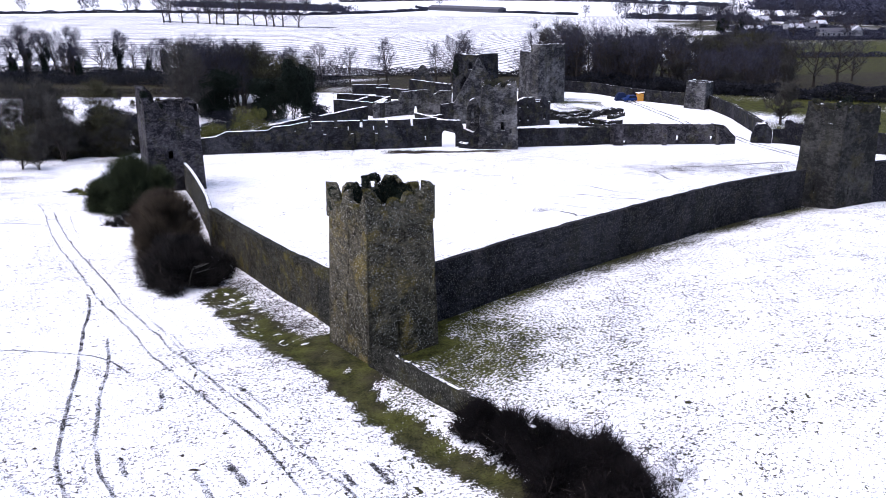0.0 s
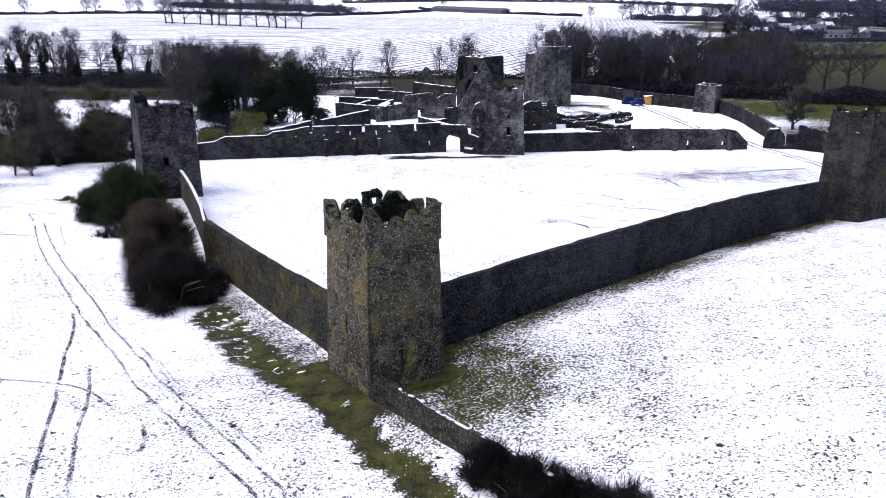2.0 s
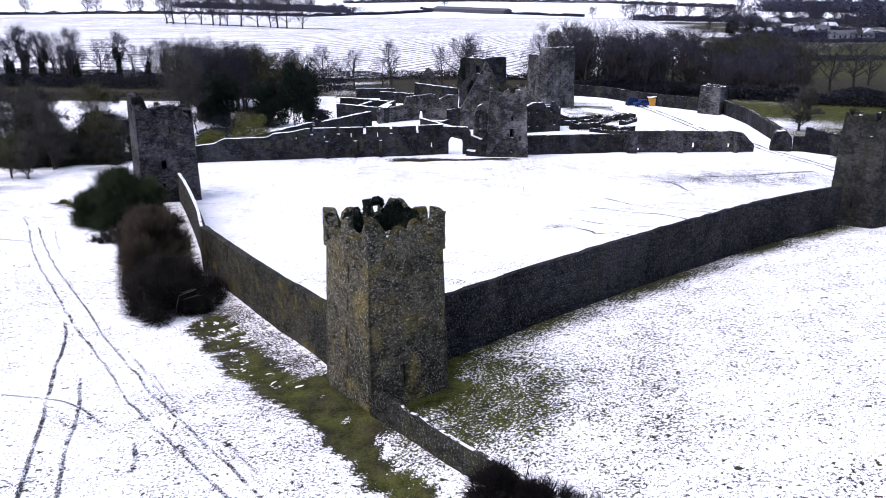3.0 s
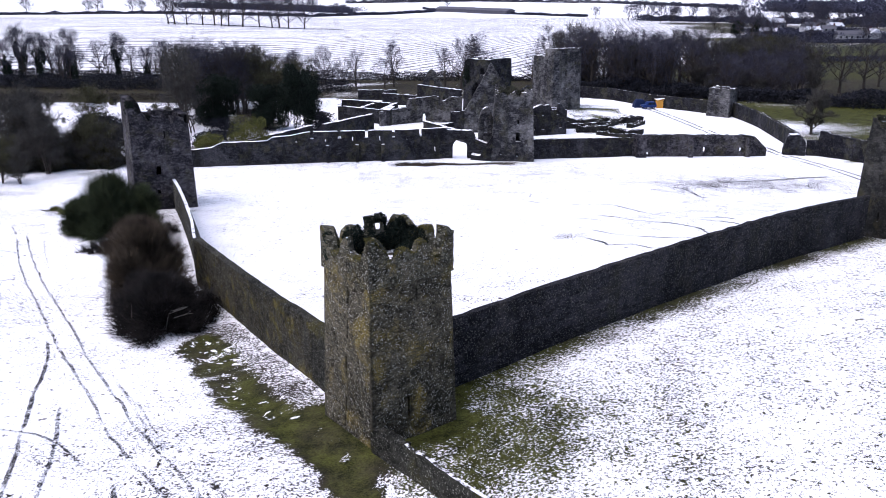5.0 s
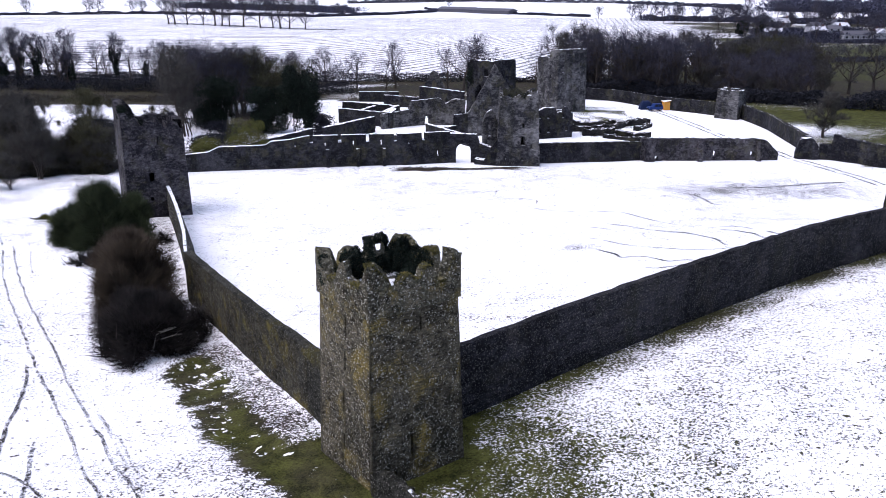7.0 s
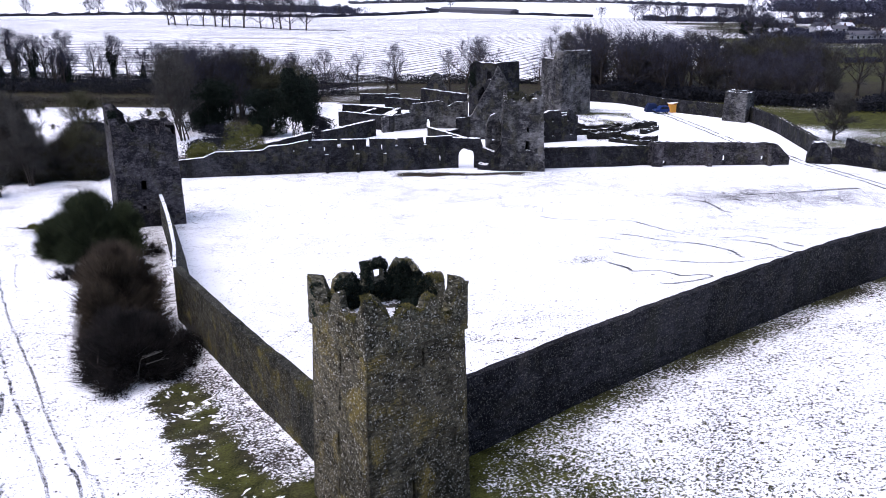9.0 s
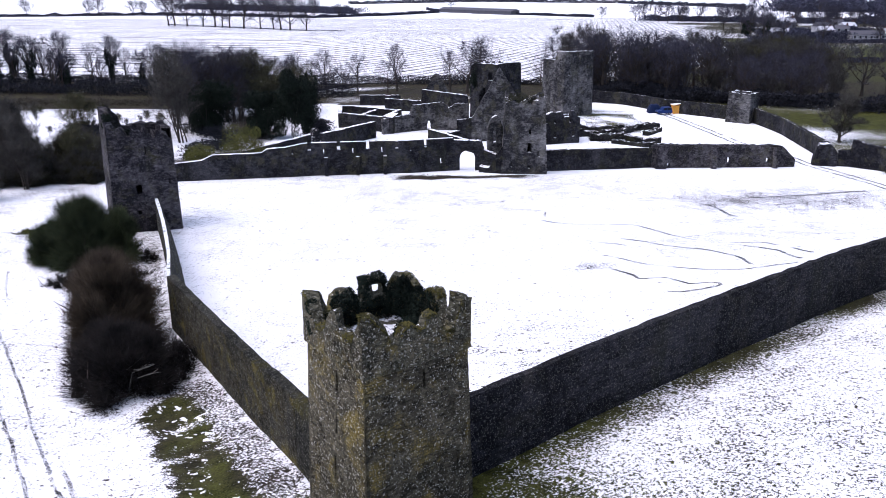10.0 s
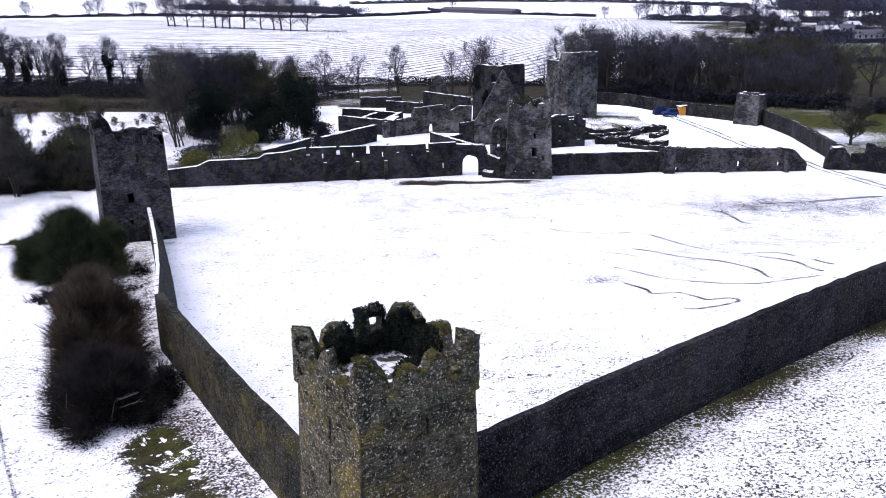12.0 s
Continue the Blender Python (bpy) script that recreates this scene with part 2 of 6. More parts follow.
M_willow = foliage("olive_willow_shoots", (0.030, 0.031, 0.018), (0.092, 0.088, 0.048))
M_ivy = foliage("dark_evergreen_leaves", (0.006, 0.010, 0.008), (0.024, 0.033, 0.024))
M_moss = foliage("yellow_green_moss", (0.026, 0.029, 0.010), (0.135, 0.115, 0.034))
M_bramble = foliage("dark_bramble", (0.005, 0.0048, 0.005), (0.020, 0.016, 0.016))
M_green = foliage("green_shrub_leaves", (0.06, 0.065, 0.018), (0.2, 0.2, 0.06))
M_snow = plain("lying_snow", (0.86, 0.87, 0.9), 0.04, 4)

# ---------------------------------------------------------------- builders
def mesh(name, verts, faces, mat, smooth=False):
    me = bpy.data.meshes.new(name)
    me.from_pydata(verts, [], faces)
    me.materials.append(mat)
    if smooth:
        me.polygons.foreach_set("use_smooth", [True] * len(me.polygons))
    return me


def thing(name, x, y, z, turn=0, label="", category="", group="", kind=""):
    ob = new(name)
    ob.empty_display_size = 0.5
    ob.matrix_basis = pose(x, y, z, 0, 0, turn)
    return tagged(ob, label, category, group, kind)


def part(name, vf, mat, parent, label="", smooth=False, kind=""):
    ob = new(name, mesh(name, vf[0], vf[1], mat, smooth))
    ob.parent = parent
    return tagged(ob, label, kind=kind)


def lump(p, amp, freq=1.3, seed=0.0):
    return noise.noise_vector(Vector((p[0] * freq + seed, p[1] * freq, p[2] * freq))) * amp


def curve_at(pairs):
    xs, ys = zip(*pairs)
    return lambda s: float(np.interp(s, xs, ys))


def wall_mesh(out0, out1, inn, z0, top, ds=0.6, dz=0.6, holes=(), jit=0.06, seed=0.0, ends=True, low=-0.5):
    """A wall with thickness along a line of corners: its outer foot, its outer top, its inner line; z0(s) foot, top(s) height; holes (s0, s1, h0, h1)."""
    seg = [math.dist(out1[k], out1[k + 1]) for k in range(len(out1) - 1)]
    cum = [0.0]
    for d in seg:
        cum.append(cum[-1] + d)
    ss = set()
    for k, d in enumerate(seg):
        c = max(1, round(d / ds))
        ss |= {round(cum[k] + d * i / c, 3) for i in range(c + 1)}
    for a, b, _, _ in holes:
        ss |= {round(min(max(v, 0), cum[-1]), 3) for v in (a, b)}
    ss = sorted(ss)
    keep = {round(v, 3) for h in holes for v in h[:2]} | {round(c, 3) for c in cum}
    ss = [v for i, v in enumerate(ss) if v in keep or all(abs(v - w) > 0.35 * ds for w in keep)]
    hmax = max(top(s) for s in ss)
    hs = {round(low, 3)} | {round(dz * i, 3) for i in range(1, int(hmax / dz) + 2)}
    hold = {round(v, 3) for h in holes for v in h[2:] if v < hmax}
    hs = sorted({v for v in hs if all(abs(v - w) > 0.4 * dz for w in hold)} | hold)
    tops = [top(s) for s in ss]
    verts, faces, index = [], [], {}

    def at(i, j, side):
        key = (i, j, side)
        if key not in index:
            s, h = ss[i], min(hs[j], max(tops[i], low + 0.1))
            k = max(q for q in range(len(seg)) if cum[q] <= s + 1e-6)
            f = (s - cum[k]) / seg[k]
            g = min(max(h / max(hmax, 0.1), 0), 1)
            pick = lambda line: (line[k][0] + (line[k + 1][0] - line[k][0]) * f, line[k][1] + (line[k + 1][1] - line[k][1]) * f)
            if side:
                p = pick(inn)
            else:
                a, b = pick(out0), pick(out1)
                p = (a[0] + (b[0] - a[0]) * g, a[1] + (b[1] - a[1]) * g)
            v = Vector((p[0], p[1], z0(s) + h))
            if jit:
                v += lump(v, jit, 1.7, seed) + lump(v, jit * 0.5, 5.0, seed)
            index[key] = len(verts)
            verts.append(v)
        return index[key]

    nc, nr = len(ss) - 1, len(hs) - 1

    def solid(i, j):
        if not (0 <= i < nc and 0 <= j < nr):
            return False
        sm, hm = (ss[i] + ss[i + 1]) / 2, (hs[j] + hs[j + 1]) / 2
        if hs[j] >= min(tops[i], tops[i + 1]) - 0.02 and hs[j] >= max(tops[i], tops[i + 1]) - 0.05:
            return False
        return not any(a < sm < b and c < hm < d for a, b, c, d in holes)

    for i in range(nc):
        for j in range(nr):
            if not solid(i, j):
                continue
            a, b, c, d = at(i, j, 0), at(i + 1, j, 0), at(i + 1, j + 1, 0), at(i, j + 1, 0)
            e, f, g, h = at(i, j, 1), at(i + 1, j, 1), at(i + 1, j + 1, 1), at(i, j + 1, 1)
            faces += [(a, b, c, d), (f, e, h, g)]
            if not solid(i, j + 1):
                faces.append((d, c, g, h))
            if j and not solid(i, j - 1):
                faces.append((a, e, f, b))
            if not solid(i - 1, j) and (i > 0 or ends):
                faces.append((a, d, h, e))
            if not solid(i + 1, j) and (i < nc - 1 or ends):
                faces.append((b, f, g, c))
    return verts, faces


def offset(line, d):
    """The line moved to its left by d."""
    got = []
    for k, p in enumerate(line):
        ns = []
        for a, b in ((k - 1, k), (k, k + 1)):
            if 0 <= a and b < len(line):
                dx, dy = line[b][0] - line[a][0], line[b][1] - line[a][1]
                q = math.hypot(dx, dy)
                ns.append((-dy / q, dx / q))
        nx, ny = sum(v[0] for v in ns) / len(ns), sum(v[1] for v in ns) / len(ns)
        q = nx * nx + ny * ny
        got.append((p[0] + nx * d / q, p[1] + ny * d / q))
    return got


def run_of_wall(name, line, top, mat, label, category="wall", thick=0.8, ds=0.7, dz=0.7, holes=(), jit=0.07, ragged=0.15, seed=0.0, batter=0.0, kind="structure", foot=None):
    """A free-standing wall over the ground; top: pairs of (metres along, height)."""
    x0, y0 = line[0]
    z0 = gz(x0, y0)
    th = thing(name, x0, y0, z0, 0, label, category, kind=kind)
    loc = [(x - x0, y - y0) for x, y in line]
    cum = [0.0]
    for a, b in zip(loc, loc[1:]):
        cum.append(cum[-1] + math.dist(a, b))
    fx, fy = curve_at(list(zip(cum, [p[0] for p in loc]))), curve_at(list(zip(cum, [p[1] for p in loc])))
    base = foot or (lambda s: gz(x0 + fx(s), y0 + fy(s)) - z0)
    prof = curve_at(top)
    high = lambda s: prof(s) + ragged * noise.noise((s * 0.9 + seed, seed, 3.1)) + 0.6 * ragged * noise.noise((s * 2.7, seed, 1.1))
    vf = wall_mesh(offset(loc, -batter), loc, offset(loc, thick), base, high, ds, dz, holes, jit, seed)
    part("masonry", vf, mat, th)
    return th


def box_sides(w, d, t, flare):
    """The four sides of a tower on a w by d plan, counter-clockwise from the front: outer foot, outer top and inner lines."""
    o1 = [(0, 0), (w, 0), (w, d), (0, d)]
    o0 = [(-flare, -flare), (w + flare, -flare), (w + flare, d + flare), (-flare, d + flare)]
    i1 = [(t, t), (w - t, t), (w - t, d - t), (t, d - t)]
    return [([o0[k], o0[(k + 1) % 4]], [o1[k], o1[(k + 1) % 4]], [i1[k], i1[(k + 1) % 4]]) for k in range(4)]


def slab(w0, w1, d0, d1, z, t, n=10, amp=0.1, seed=0.0):
    """An uneven floor with thickness."""
    verts, faces = [], []
    for i in range(n + 1):
        for j in range(n + 1):
            x, y = w0 + (w1 - w0) * i / n, d0 + (d1 - d0) * j / n
            verts.append((x, y, z + amp * noise.noise((x * 1.1 + seed, y * 1.1, seed))))
    m = len(verts)
    verts += [(x, y, z - t) for x, y, _ in verts[:]]
    at = lambda i, j: i * (n + 1) + j
    for i in range(n):
        for j in range(n):
            q = (at(i, j), at(i + 1, j), at(i + 1, j + 1), at(i, j + 1))
            faces += [q, tuple(m + v for v in reversed(q))]
    for i in range(n):
        for a, b in ((at(i, 0), at(i + 1, 0)), (at(i + 1, n), at(i, n)), (at(0, i + 1), at(0, i)), (at(n, i), at(n, i + 1))):
            faces.append((b, a, a + m, b + m))
    return verts, faces


def stone_row_faces(origin, u, nrm, length, h0, h1, seed, skip=(), slope=None, lean=0.0, course=(0.13, 0.27), width=(0.2, 0.6), lo=0.0, wild=0.06):
    """Rubble stones laid over one wall face: lists of (verts, faces), each stone proud of the wall by a few centimetres."""
    r = random.Random(seed)
    out, h = [], h0
    u, nrm, origin = Vector(u), Vector(nrm), Vector(origin)
    while h < h1 - 0.05:
        ch = min(r.uniform(*course), h1 - h)
        s = -r.uniform(0, 0.3)
        while s < length:
            w = r.uniform(*width) * (1.25 if ch > 0.2 else 1)
            a, b = max(s, 0.0), min(s + w, length)
            s += w
            if b - a < 0.08 or any(x0 - 0.03 < b and a < x1 + 0.03 and y0 - 0.02 < h + ch and h < y1 + 0.02 for x0, x1, y0, y1 in skip):
                continue
            top = 1e9 if slope is None else slope((a + b) / 2)
            if h + ch > top:
                continue
            g = 0.016 if wild > 0.04 else 0.007
            proud, tip = r.uniform(0.004, 0.04), r.uniform(0.012, 0.03)
            vs = []
            for q, ins in ((-0.03, 0.0), (proud, tip)):
                for ss, hh in ((a + g + ins, h + g + ins), (b - g - ins, h + g + ins), (b - g - ins, h + ch - g - ins), (a + g + ins, h + ch - g - ins)):
                    jx, jh = r.uniform(-wild, wild), r.uniform(-wild, wild) * 0.9
                    z = hh + jh
                    vs.append(origin + u * (ss + jx) + Vector((0, 0, z + lo * ss)) + nrm * (q + r.uniform(-.008, .008) + lean * (h1 - z)))
            out.append((vs, [(4, 5, 6, 7), (0, 1, 5, 4), (1, 2, 6, 5), (2, 3, 7, 6), (3, 0, 4, 7)]))
        h += ch
    return out


def joined(pieces):
    verts, faces = [], []
    for vs, fs in pieces:
        k = len(verts)
        verts += vs
        faces += [tuple(i + k for i in f) for f in fs]
    return verts, faces


def box(x0, x1, y0, y1, z0, z1, bev=0.0):
    """A box with chamfered edges."""
    bm = bmesh.new()
    bmesh.ops.create_cube(bm, size=1)
    for v in bm.verts:
        v.co = Vector(((x0 + x1) / 2 + v.co.x * (x1 - x0), (y0 + y1) / 2 + v.co.y * (y1 - y0), (z0 + z1) / 2 + v.co.z * (z1 - z0)))
    if bev:
        bmesh.ops.bevel(bm, geom=bm.edges[:], offset=bev, segments=2, affect="EDGES")
    vf = [v.co.copy() for v in bm.verts], [tuple(v.index for v in f.verts) for f in bm.faces]
    bm.free()
    return vf


# ---------------------------------------------------------------- ground
def near_line(x, y, line):
    best = 1e9
    for (ax, ay), (bx, by) in zip(line, line[1:]):
        dx, dy = bx - ax, by - ay
        f = min(max(((x - ax) * dx + (y - ay) * dy) / (dx * dx + dy * dy), 0), 1)
        best = min(best, math.hypot(x - ax - f * dx, y - ay - f * dy))
    return best


RIGHT_WALL = [(-1.0, 54.5), (36.9, 82.1)]
LEFT_WALL = [(-36.9, 114.6), (-32.2, 103.0), (-29.2, 95.5), (-25.95, 87.0), (-23.15, 78.8)]
LEFT_WALL_NEAR = [(-23.15, 78.8), (-9.2, 56.4), (-7.3, 53.4)]
DITCH = [(-18.6, 64.6), (-13.2, 54.8), (-10.2, 50.9), (-7.7, 48.0), (-5.3, 44.5), (-2.0, 39.4), (0.8, 36.6), (4.0, 33.6)]


def ramp(d, a, b):
    return min(max((b - d) / (b - a), 0), 1)


def in_court(x, y):
    """Inside the walled court."""
    right = (x - RIGHT_WALL[0][0]) * 27.1 - (y - RIGHT_WALL[0][1]) * 37.2
    edge = np.interp(y, (53, 56.4, 78.8, 95.5, 114.6, 150), (-7.3, -9.2, -23.4, -29.7, -37, -44))
    return right < -34 and x > edge and 50 < y < 149 and x < 62


def cover(x, y):
    """How bare the ground is of snow, how it is furrowed, how green."""
    plough = green = patch = 0.0
    east = x > 66.5 if y < 206 else x > 66.5 - 1.0 * (y - 206)
    if y > 160:
        x, y = x + 14 * noise.noise((x * 0.03, y * 0.03, 1)), y + 12 * noise.noise((x * 0.025, y * 0.03, 8))
    court = in_court(x, y)
    if y > 285:
        bare, plough = 0.10, 1.0 if -420 < x < 160 and y < 740 else 0.35
        if x > 98 + 0.24 * (y - 285) and y < 480:
            bare, green, plough = 0.68 + 0.4 * noise.noise((x * .02, y * .03, 3)), 1.0, 0
        if y < 350 and x > 42 + 0.3 * (y - 285):
            bare, green, plough = max(bare, 0.55 + 0.3 * noise.noise((x * .05, y * .05, 6))), 0.6, 0
        if x > 165 and 430 < y < 660:
            bare, green, plough = 0.5 + 0.35 * noise.noise((x * .03, y * .03, 3)), 0.3, 0
    elif court:
        bare = 0.195 + 0.06 * ramp(-y, -105, -80) + 0.08 * noise.noise((x * 0.06, y * 0.06, 7.7)) + 0.10 * ramp(math.hypot(x - 2, y - 60), 6, 30)
        bare += 0.22 * ramp(math.hypot(x - 11.5, y - 92.5), 0.3, 3.2)
        bare += 0.12 * ramp(abs(y - 128 - 0.12 * (x - 20)), 1, 9) * ramp(abs(x - 46), 12, 24)
        bare += 0.62 * ramp(abs(y - 147.2 - 0.10 * (x + 2) + 0.9 * noise.noise((x * .35, 1, 5))) + 0.7 * noise.noise((x * .9, y * .9, 6)), 0.9, 2.0) * ramp(abs(x + 2.5), 4.5, 9)
        bare += 0.30 * ramp(abs(y - 149.6) + 1.0 * noise.noise((x * .7, y * .9, 7)), 0.3, 1.5) * ramp(abs(x + 6), 8, 13)
        bare += 0.4 * ramp(math.hypot((x - 8) * 0.5, y - 148.2) + 0.8 * noise.noise((x * .8, y * .8, 5)), 0.8, 2.6)
    elif y < 150 and x > -3 and (x + 3) * 27.1 - (y - 53) * 37.2 > -200:
        bare = 0.312 + 0.03 * noise.noise((x * 0.05, y * 0.05, 2.2)) - 0.05 * ramp(math.hypot(x - 30, y - 35), 4, 22)
        d = near_line(x, y, RIGHT_WALL)
        bare += 0.36 * ramp(d, 0.4, 2.8) * (0.62 + 0.5 * noise.noise((x * 0.22, y * 0.22, 5)))
        bare += (0.24 + 0.10 * noise.noise((x * .9, y * .9, 19))) * ramp(math.hypot(x - 0.2, y - 49.2) + 2.4 * noise.noise((x * .4, y * .4, 9)), 0.8, 9.0)
        green = 0.4 + 0.2 * ramp(d, 1, 6) + 0.8 * ramp(math.hypot(x - 2, y - 49), 3, 13)
    elif y < 150:
        bare = 0.262 + 0.07 * noise.noise((x * 0.07, y * 0.07, 2.2)) + 0.045 * ramp(y, 34, 60)
        bare += 0.13 * ramp(min(near_line(x, y, LEFT_WALL), near_line(x, y, LEFT_WALL_NEAR)), 2.5, 6)
        if y > 98 and x < -38:
            green = 0.8 * max(0, noise.noise((x * 0.12, y * 0.12, 4)))
            bare += 0.25 * max(0, noise.noise((x * 0.12, y * 0.12, 4)))
    else:
        bare = 0.10 + 0.07 * noise.noise((x * 0.05, y * 0.05, 2.2))
        if 25 < x < 45 and 196 < y < 222:
            bare, green = bare + 0.45 * max(0, 0.5 + noise.noise((x * 0.13, y * 0.2, 4))), 0.9
        if east:
            bare, green = bare + 0.45 + 0.4 * noise.noise((x * 0.04, y * 0.04, 14)), 1.0
        if (224 if x < -66 else 232) < y < 285:
            bare, green = bare + 0.5 + 0.35 * noise.noise((x * 0.05, y * 0.08, 5)), 0.2
        if 23 < x < 43 and 172 < y < 196:
            bare += 0.25 + 0.4 * noise.noise((x * 0.25, y * 0.35, 9))
        if x < -30 and y < 232:
            bare += 0.2 * ramp(abs(x + 40), 8, 14)
        if x < -42:
            bare += 0.2 + 0.3 * noise.noise((x * 0.05, y * 0.05, 5))
    if y < 75:
        d = near_line(x, y, DITCH) + 0.6 * noise.noise((x * 0.5, y * 0.5, 1))
        wide = ramp(-y, -58, -46)
        g = ramp(d, 0.8 + 0.75 * wide, 1.35 + 0.9 * wide)
        patch = g * ramp(-y, -60, -51)
        snowy = ramp(math.hypot(x + 17.5, y - 60), 2, 6)
        bare = max(bare, g * (0.68 + 0.16 * noise.noise((x * 0.6, y * 0.6, 3)) - 0.45 * snowy * max(0, noise.noise((x * 0.9, y * 0.9, 6)) + 0.25)))
        green = max(green, g * (0.62 + 0.8 * noise.noise((x * 0.35, y * 0.35, 12))))
        t = abs((x + 4.16) * 0.797 + (y - 51.6) * 0.605), abs(-(x + 4.16) * 0.605 + (y - 51.6) * 0.797)
        green = max(green, 0.75 * ramp(max(t), 3.0, 5.5))
        bare += 0.5 * ramp(max(t), 2.9, 4.0) + ramp(math.hypot(x + 5.2, y - 46.6), 0.9, 2.6) * (0.35 + 0.5 * noise.noise((x * 0.9, y * 0.9, 2)))
    return bare, plough, green, patch


def build_ground():
    def lines(spans):
        got = []
        for a, b, d in spans:
            got += list(np.arange(a, b, d))
        return got + [spans[-1][1]]

    xs = lines([(-2600, -600, 200), (-600, -150, 25), (-150, -60, 4), (-60, 45, 0.6), (45, 130, 3), (130, 600, 20), (600, 2600, 200)])
    ys = lines([(-1200, -40, 120), (-40, 22, 4), (22, 84, 0.6), (84, 160, 1.0), (160, 300, 3), (300, 900, 16), (900, 4200, 150)])
    verts, bare, plough, green, patch = [], [], [], [], []
    for y in ys:
        for x in xs:
            z = gz(x, y)
            if y < 300 and abs(x) < 150:
                z += 0.09 * noise.noise((x * 0.25, y * 0.25, 0)) + 0.05 * noise.noise((x * 0.8, y * 0.8, 4))
                if y < 75:
                    z -= 0.28 * ramp(near_line(x, y, DITCH), 0.2, 2.0)
                z -= 0.5 * ramp(abs(y - 147.4 - 0.10 * (x + 2)), 0.3, 1.6) * ramp(abs(x + 2.5), 4.5, 9)
            verts.append((x, y, z))
            a, b, c, d = cover(x, y)
            bare.append(a), plough.append(b), green.append(c), patch.append(d)
    n = len(xs)
    faces = [(j * n + i, j * n + i + 1, (j + 1) * n + i + 1, (j + 1) * n + i) for j in range(len(ys) - 1) for i in range(n - 1)]
    me = mesh("ground", verts, faces, M_ground, True)
    for k, v in (("bare", bare), ("plough", plough), ("green", green), ("patch", patch)):
        me.attributes.new(k, "FLOAT", "POINT").data.foreach_set("value", v)
    tagged(new("ground", me), "thin snow over rough sloping pasture and fields", "ground", kind="structure")


build_ground()


# ---------------------------------------------------------------- wheel ruts and trodden paths in the snow
def rut(line, width, depth, seed, label="dark wheel rut pressed through thin snow"):
    """A strip of trodden ground along a smooth line; its edges are eaten by the snow."""
    width *= 1.25 if "wheel" in label else 1.9
    depth *= 1.0 if "wheel" in label else 0.88
    pts = []
    ext = [line[0], *line, line[-1]]
    for a, b, c, d in zip(ext, ext[1:], ext[2:], ext[3:]):
        k = max(2, int(math.dist(b, c) / 0.35))
        for i in range(k):
            t = i / k
            pts.append(tuple(0.5 * (2 * b[q] + (c[q] - a[q]) * t + (2 * a[q] - 5 * b[q] + 4 * c[q] - d[q]) * t * t + (3 * b[q] - a[q] - 3 * c[q] + d[q]) * t ** 3) for q in (0, 1)))
    pts.append(line[-1])
    verts, faces, val = [], [], []
    for k, (x, y) in enumerate(pts):
        a, b = pts[max(k - 1, 0)], pts[min(k + 1, len(pts) - 1)]
        q = math.dist(a, b) or 1
        nx, ny = -(b[1] - a[1]) / q, (b[0] - a[0]) / q
        wob = 0.15 * noise.noise((x * 0.4, y * 0.4, seed))
        end = min(1, k / 3, (len(pts) - 1 - k) / 3)
        for f in (-1, -0.35, 0.35, 1):
            px, py = x + nx * (width * f + wob), y + ny * (width * f + wob)
            z = gz(px, py) + 0.09 * noise.noise((px * 0.25, py * 0.25, 0)) + 0.05 * noise.noise((px * 0.8, py * 0.8, 4))
            if py < 75:
                z -= 0.28 * ramp(near_line(px, py, DITCH), 0.2, 2.0)
            verts.append((px, py, z + 0.03))
            val.append((depth * (0.94 + 0.2 * noise.noise((x * 0.4, y * 0.4, seed)) + 0.2 * noise.noise((x * 2.3, y * 2.3, seed))) if abs(f) < 1 else 0.15) * end)
        if k:
            for i in range(3):
                o = 4 * (k - 1) + i
                faces.append((o, o + 1, o + 5, o + 4))
    me = mesh("wheel_rut", verts, faces, M_rut)
    me.attributes.new("bare", "FLOAT", "POINT").data.foreach_set("value", val)
    return tagged(new("wheel_rut", me), label, "track", "tracks in the snow", "structure")


def rut_material():
    m, n, b = material("trodden_ground", 0.8)
    p, g = place(n)
    a = n.nodes.new("ShaderNodeAttribute")
    a.attribute_name = "bare"
    v = calc(n, "ADD", calc(n, "MULTIPLY", noise_tex(n, 11, 4, 0.75, p, 0.3), 0.8), calc(n, "MULTIPLY", noise_tex(n, 1.6, 3, 0.6, p), 0.2))
    f = step(n, calc(n, "SUBTRACT", calc(n, "MULTIPLY_ADD", a.outputs["Fac"], 0.45, 0.205), v), -0.02, 0.02)
    fine = noise_tex(n, 7, 5, 0.75, p)
    n.links.new(blend(n, fine, (0.014, 0.014, 0.016), (0.072, 0.069, 0.066)), b.inputs["Base Color"])
    clear = n.nodes.new("ShaderNodeBsdfTransparent")
    mix = n.nodes.new("ShaderNodeMixShader")
    n.links.new(f, mix.inputs[0])
    n.links.new(clear.outputs[0], mix.inputs[1])
    n.links.new(b.outputs[0], mix.inputs[2])
    n.links.new(mix.outputs[0], n.nodes["Material Output"].inputs["Surface"])
    return m


M_rut = rut_material()
PATH_LABEL = "narrow trodden path through thin snow"
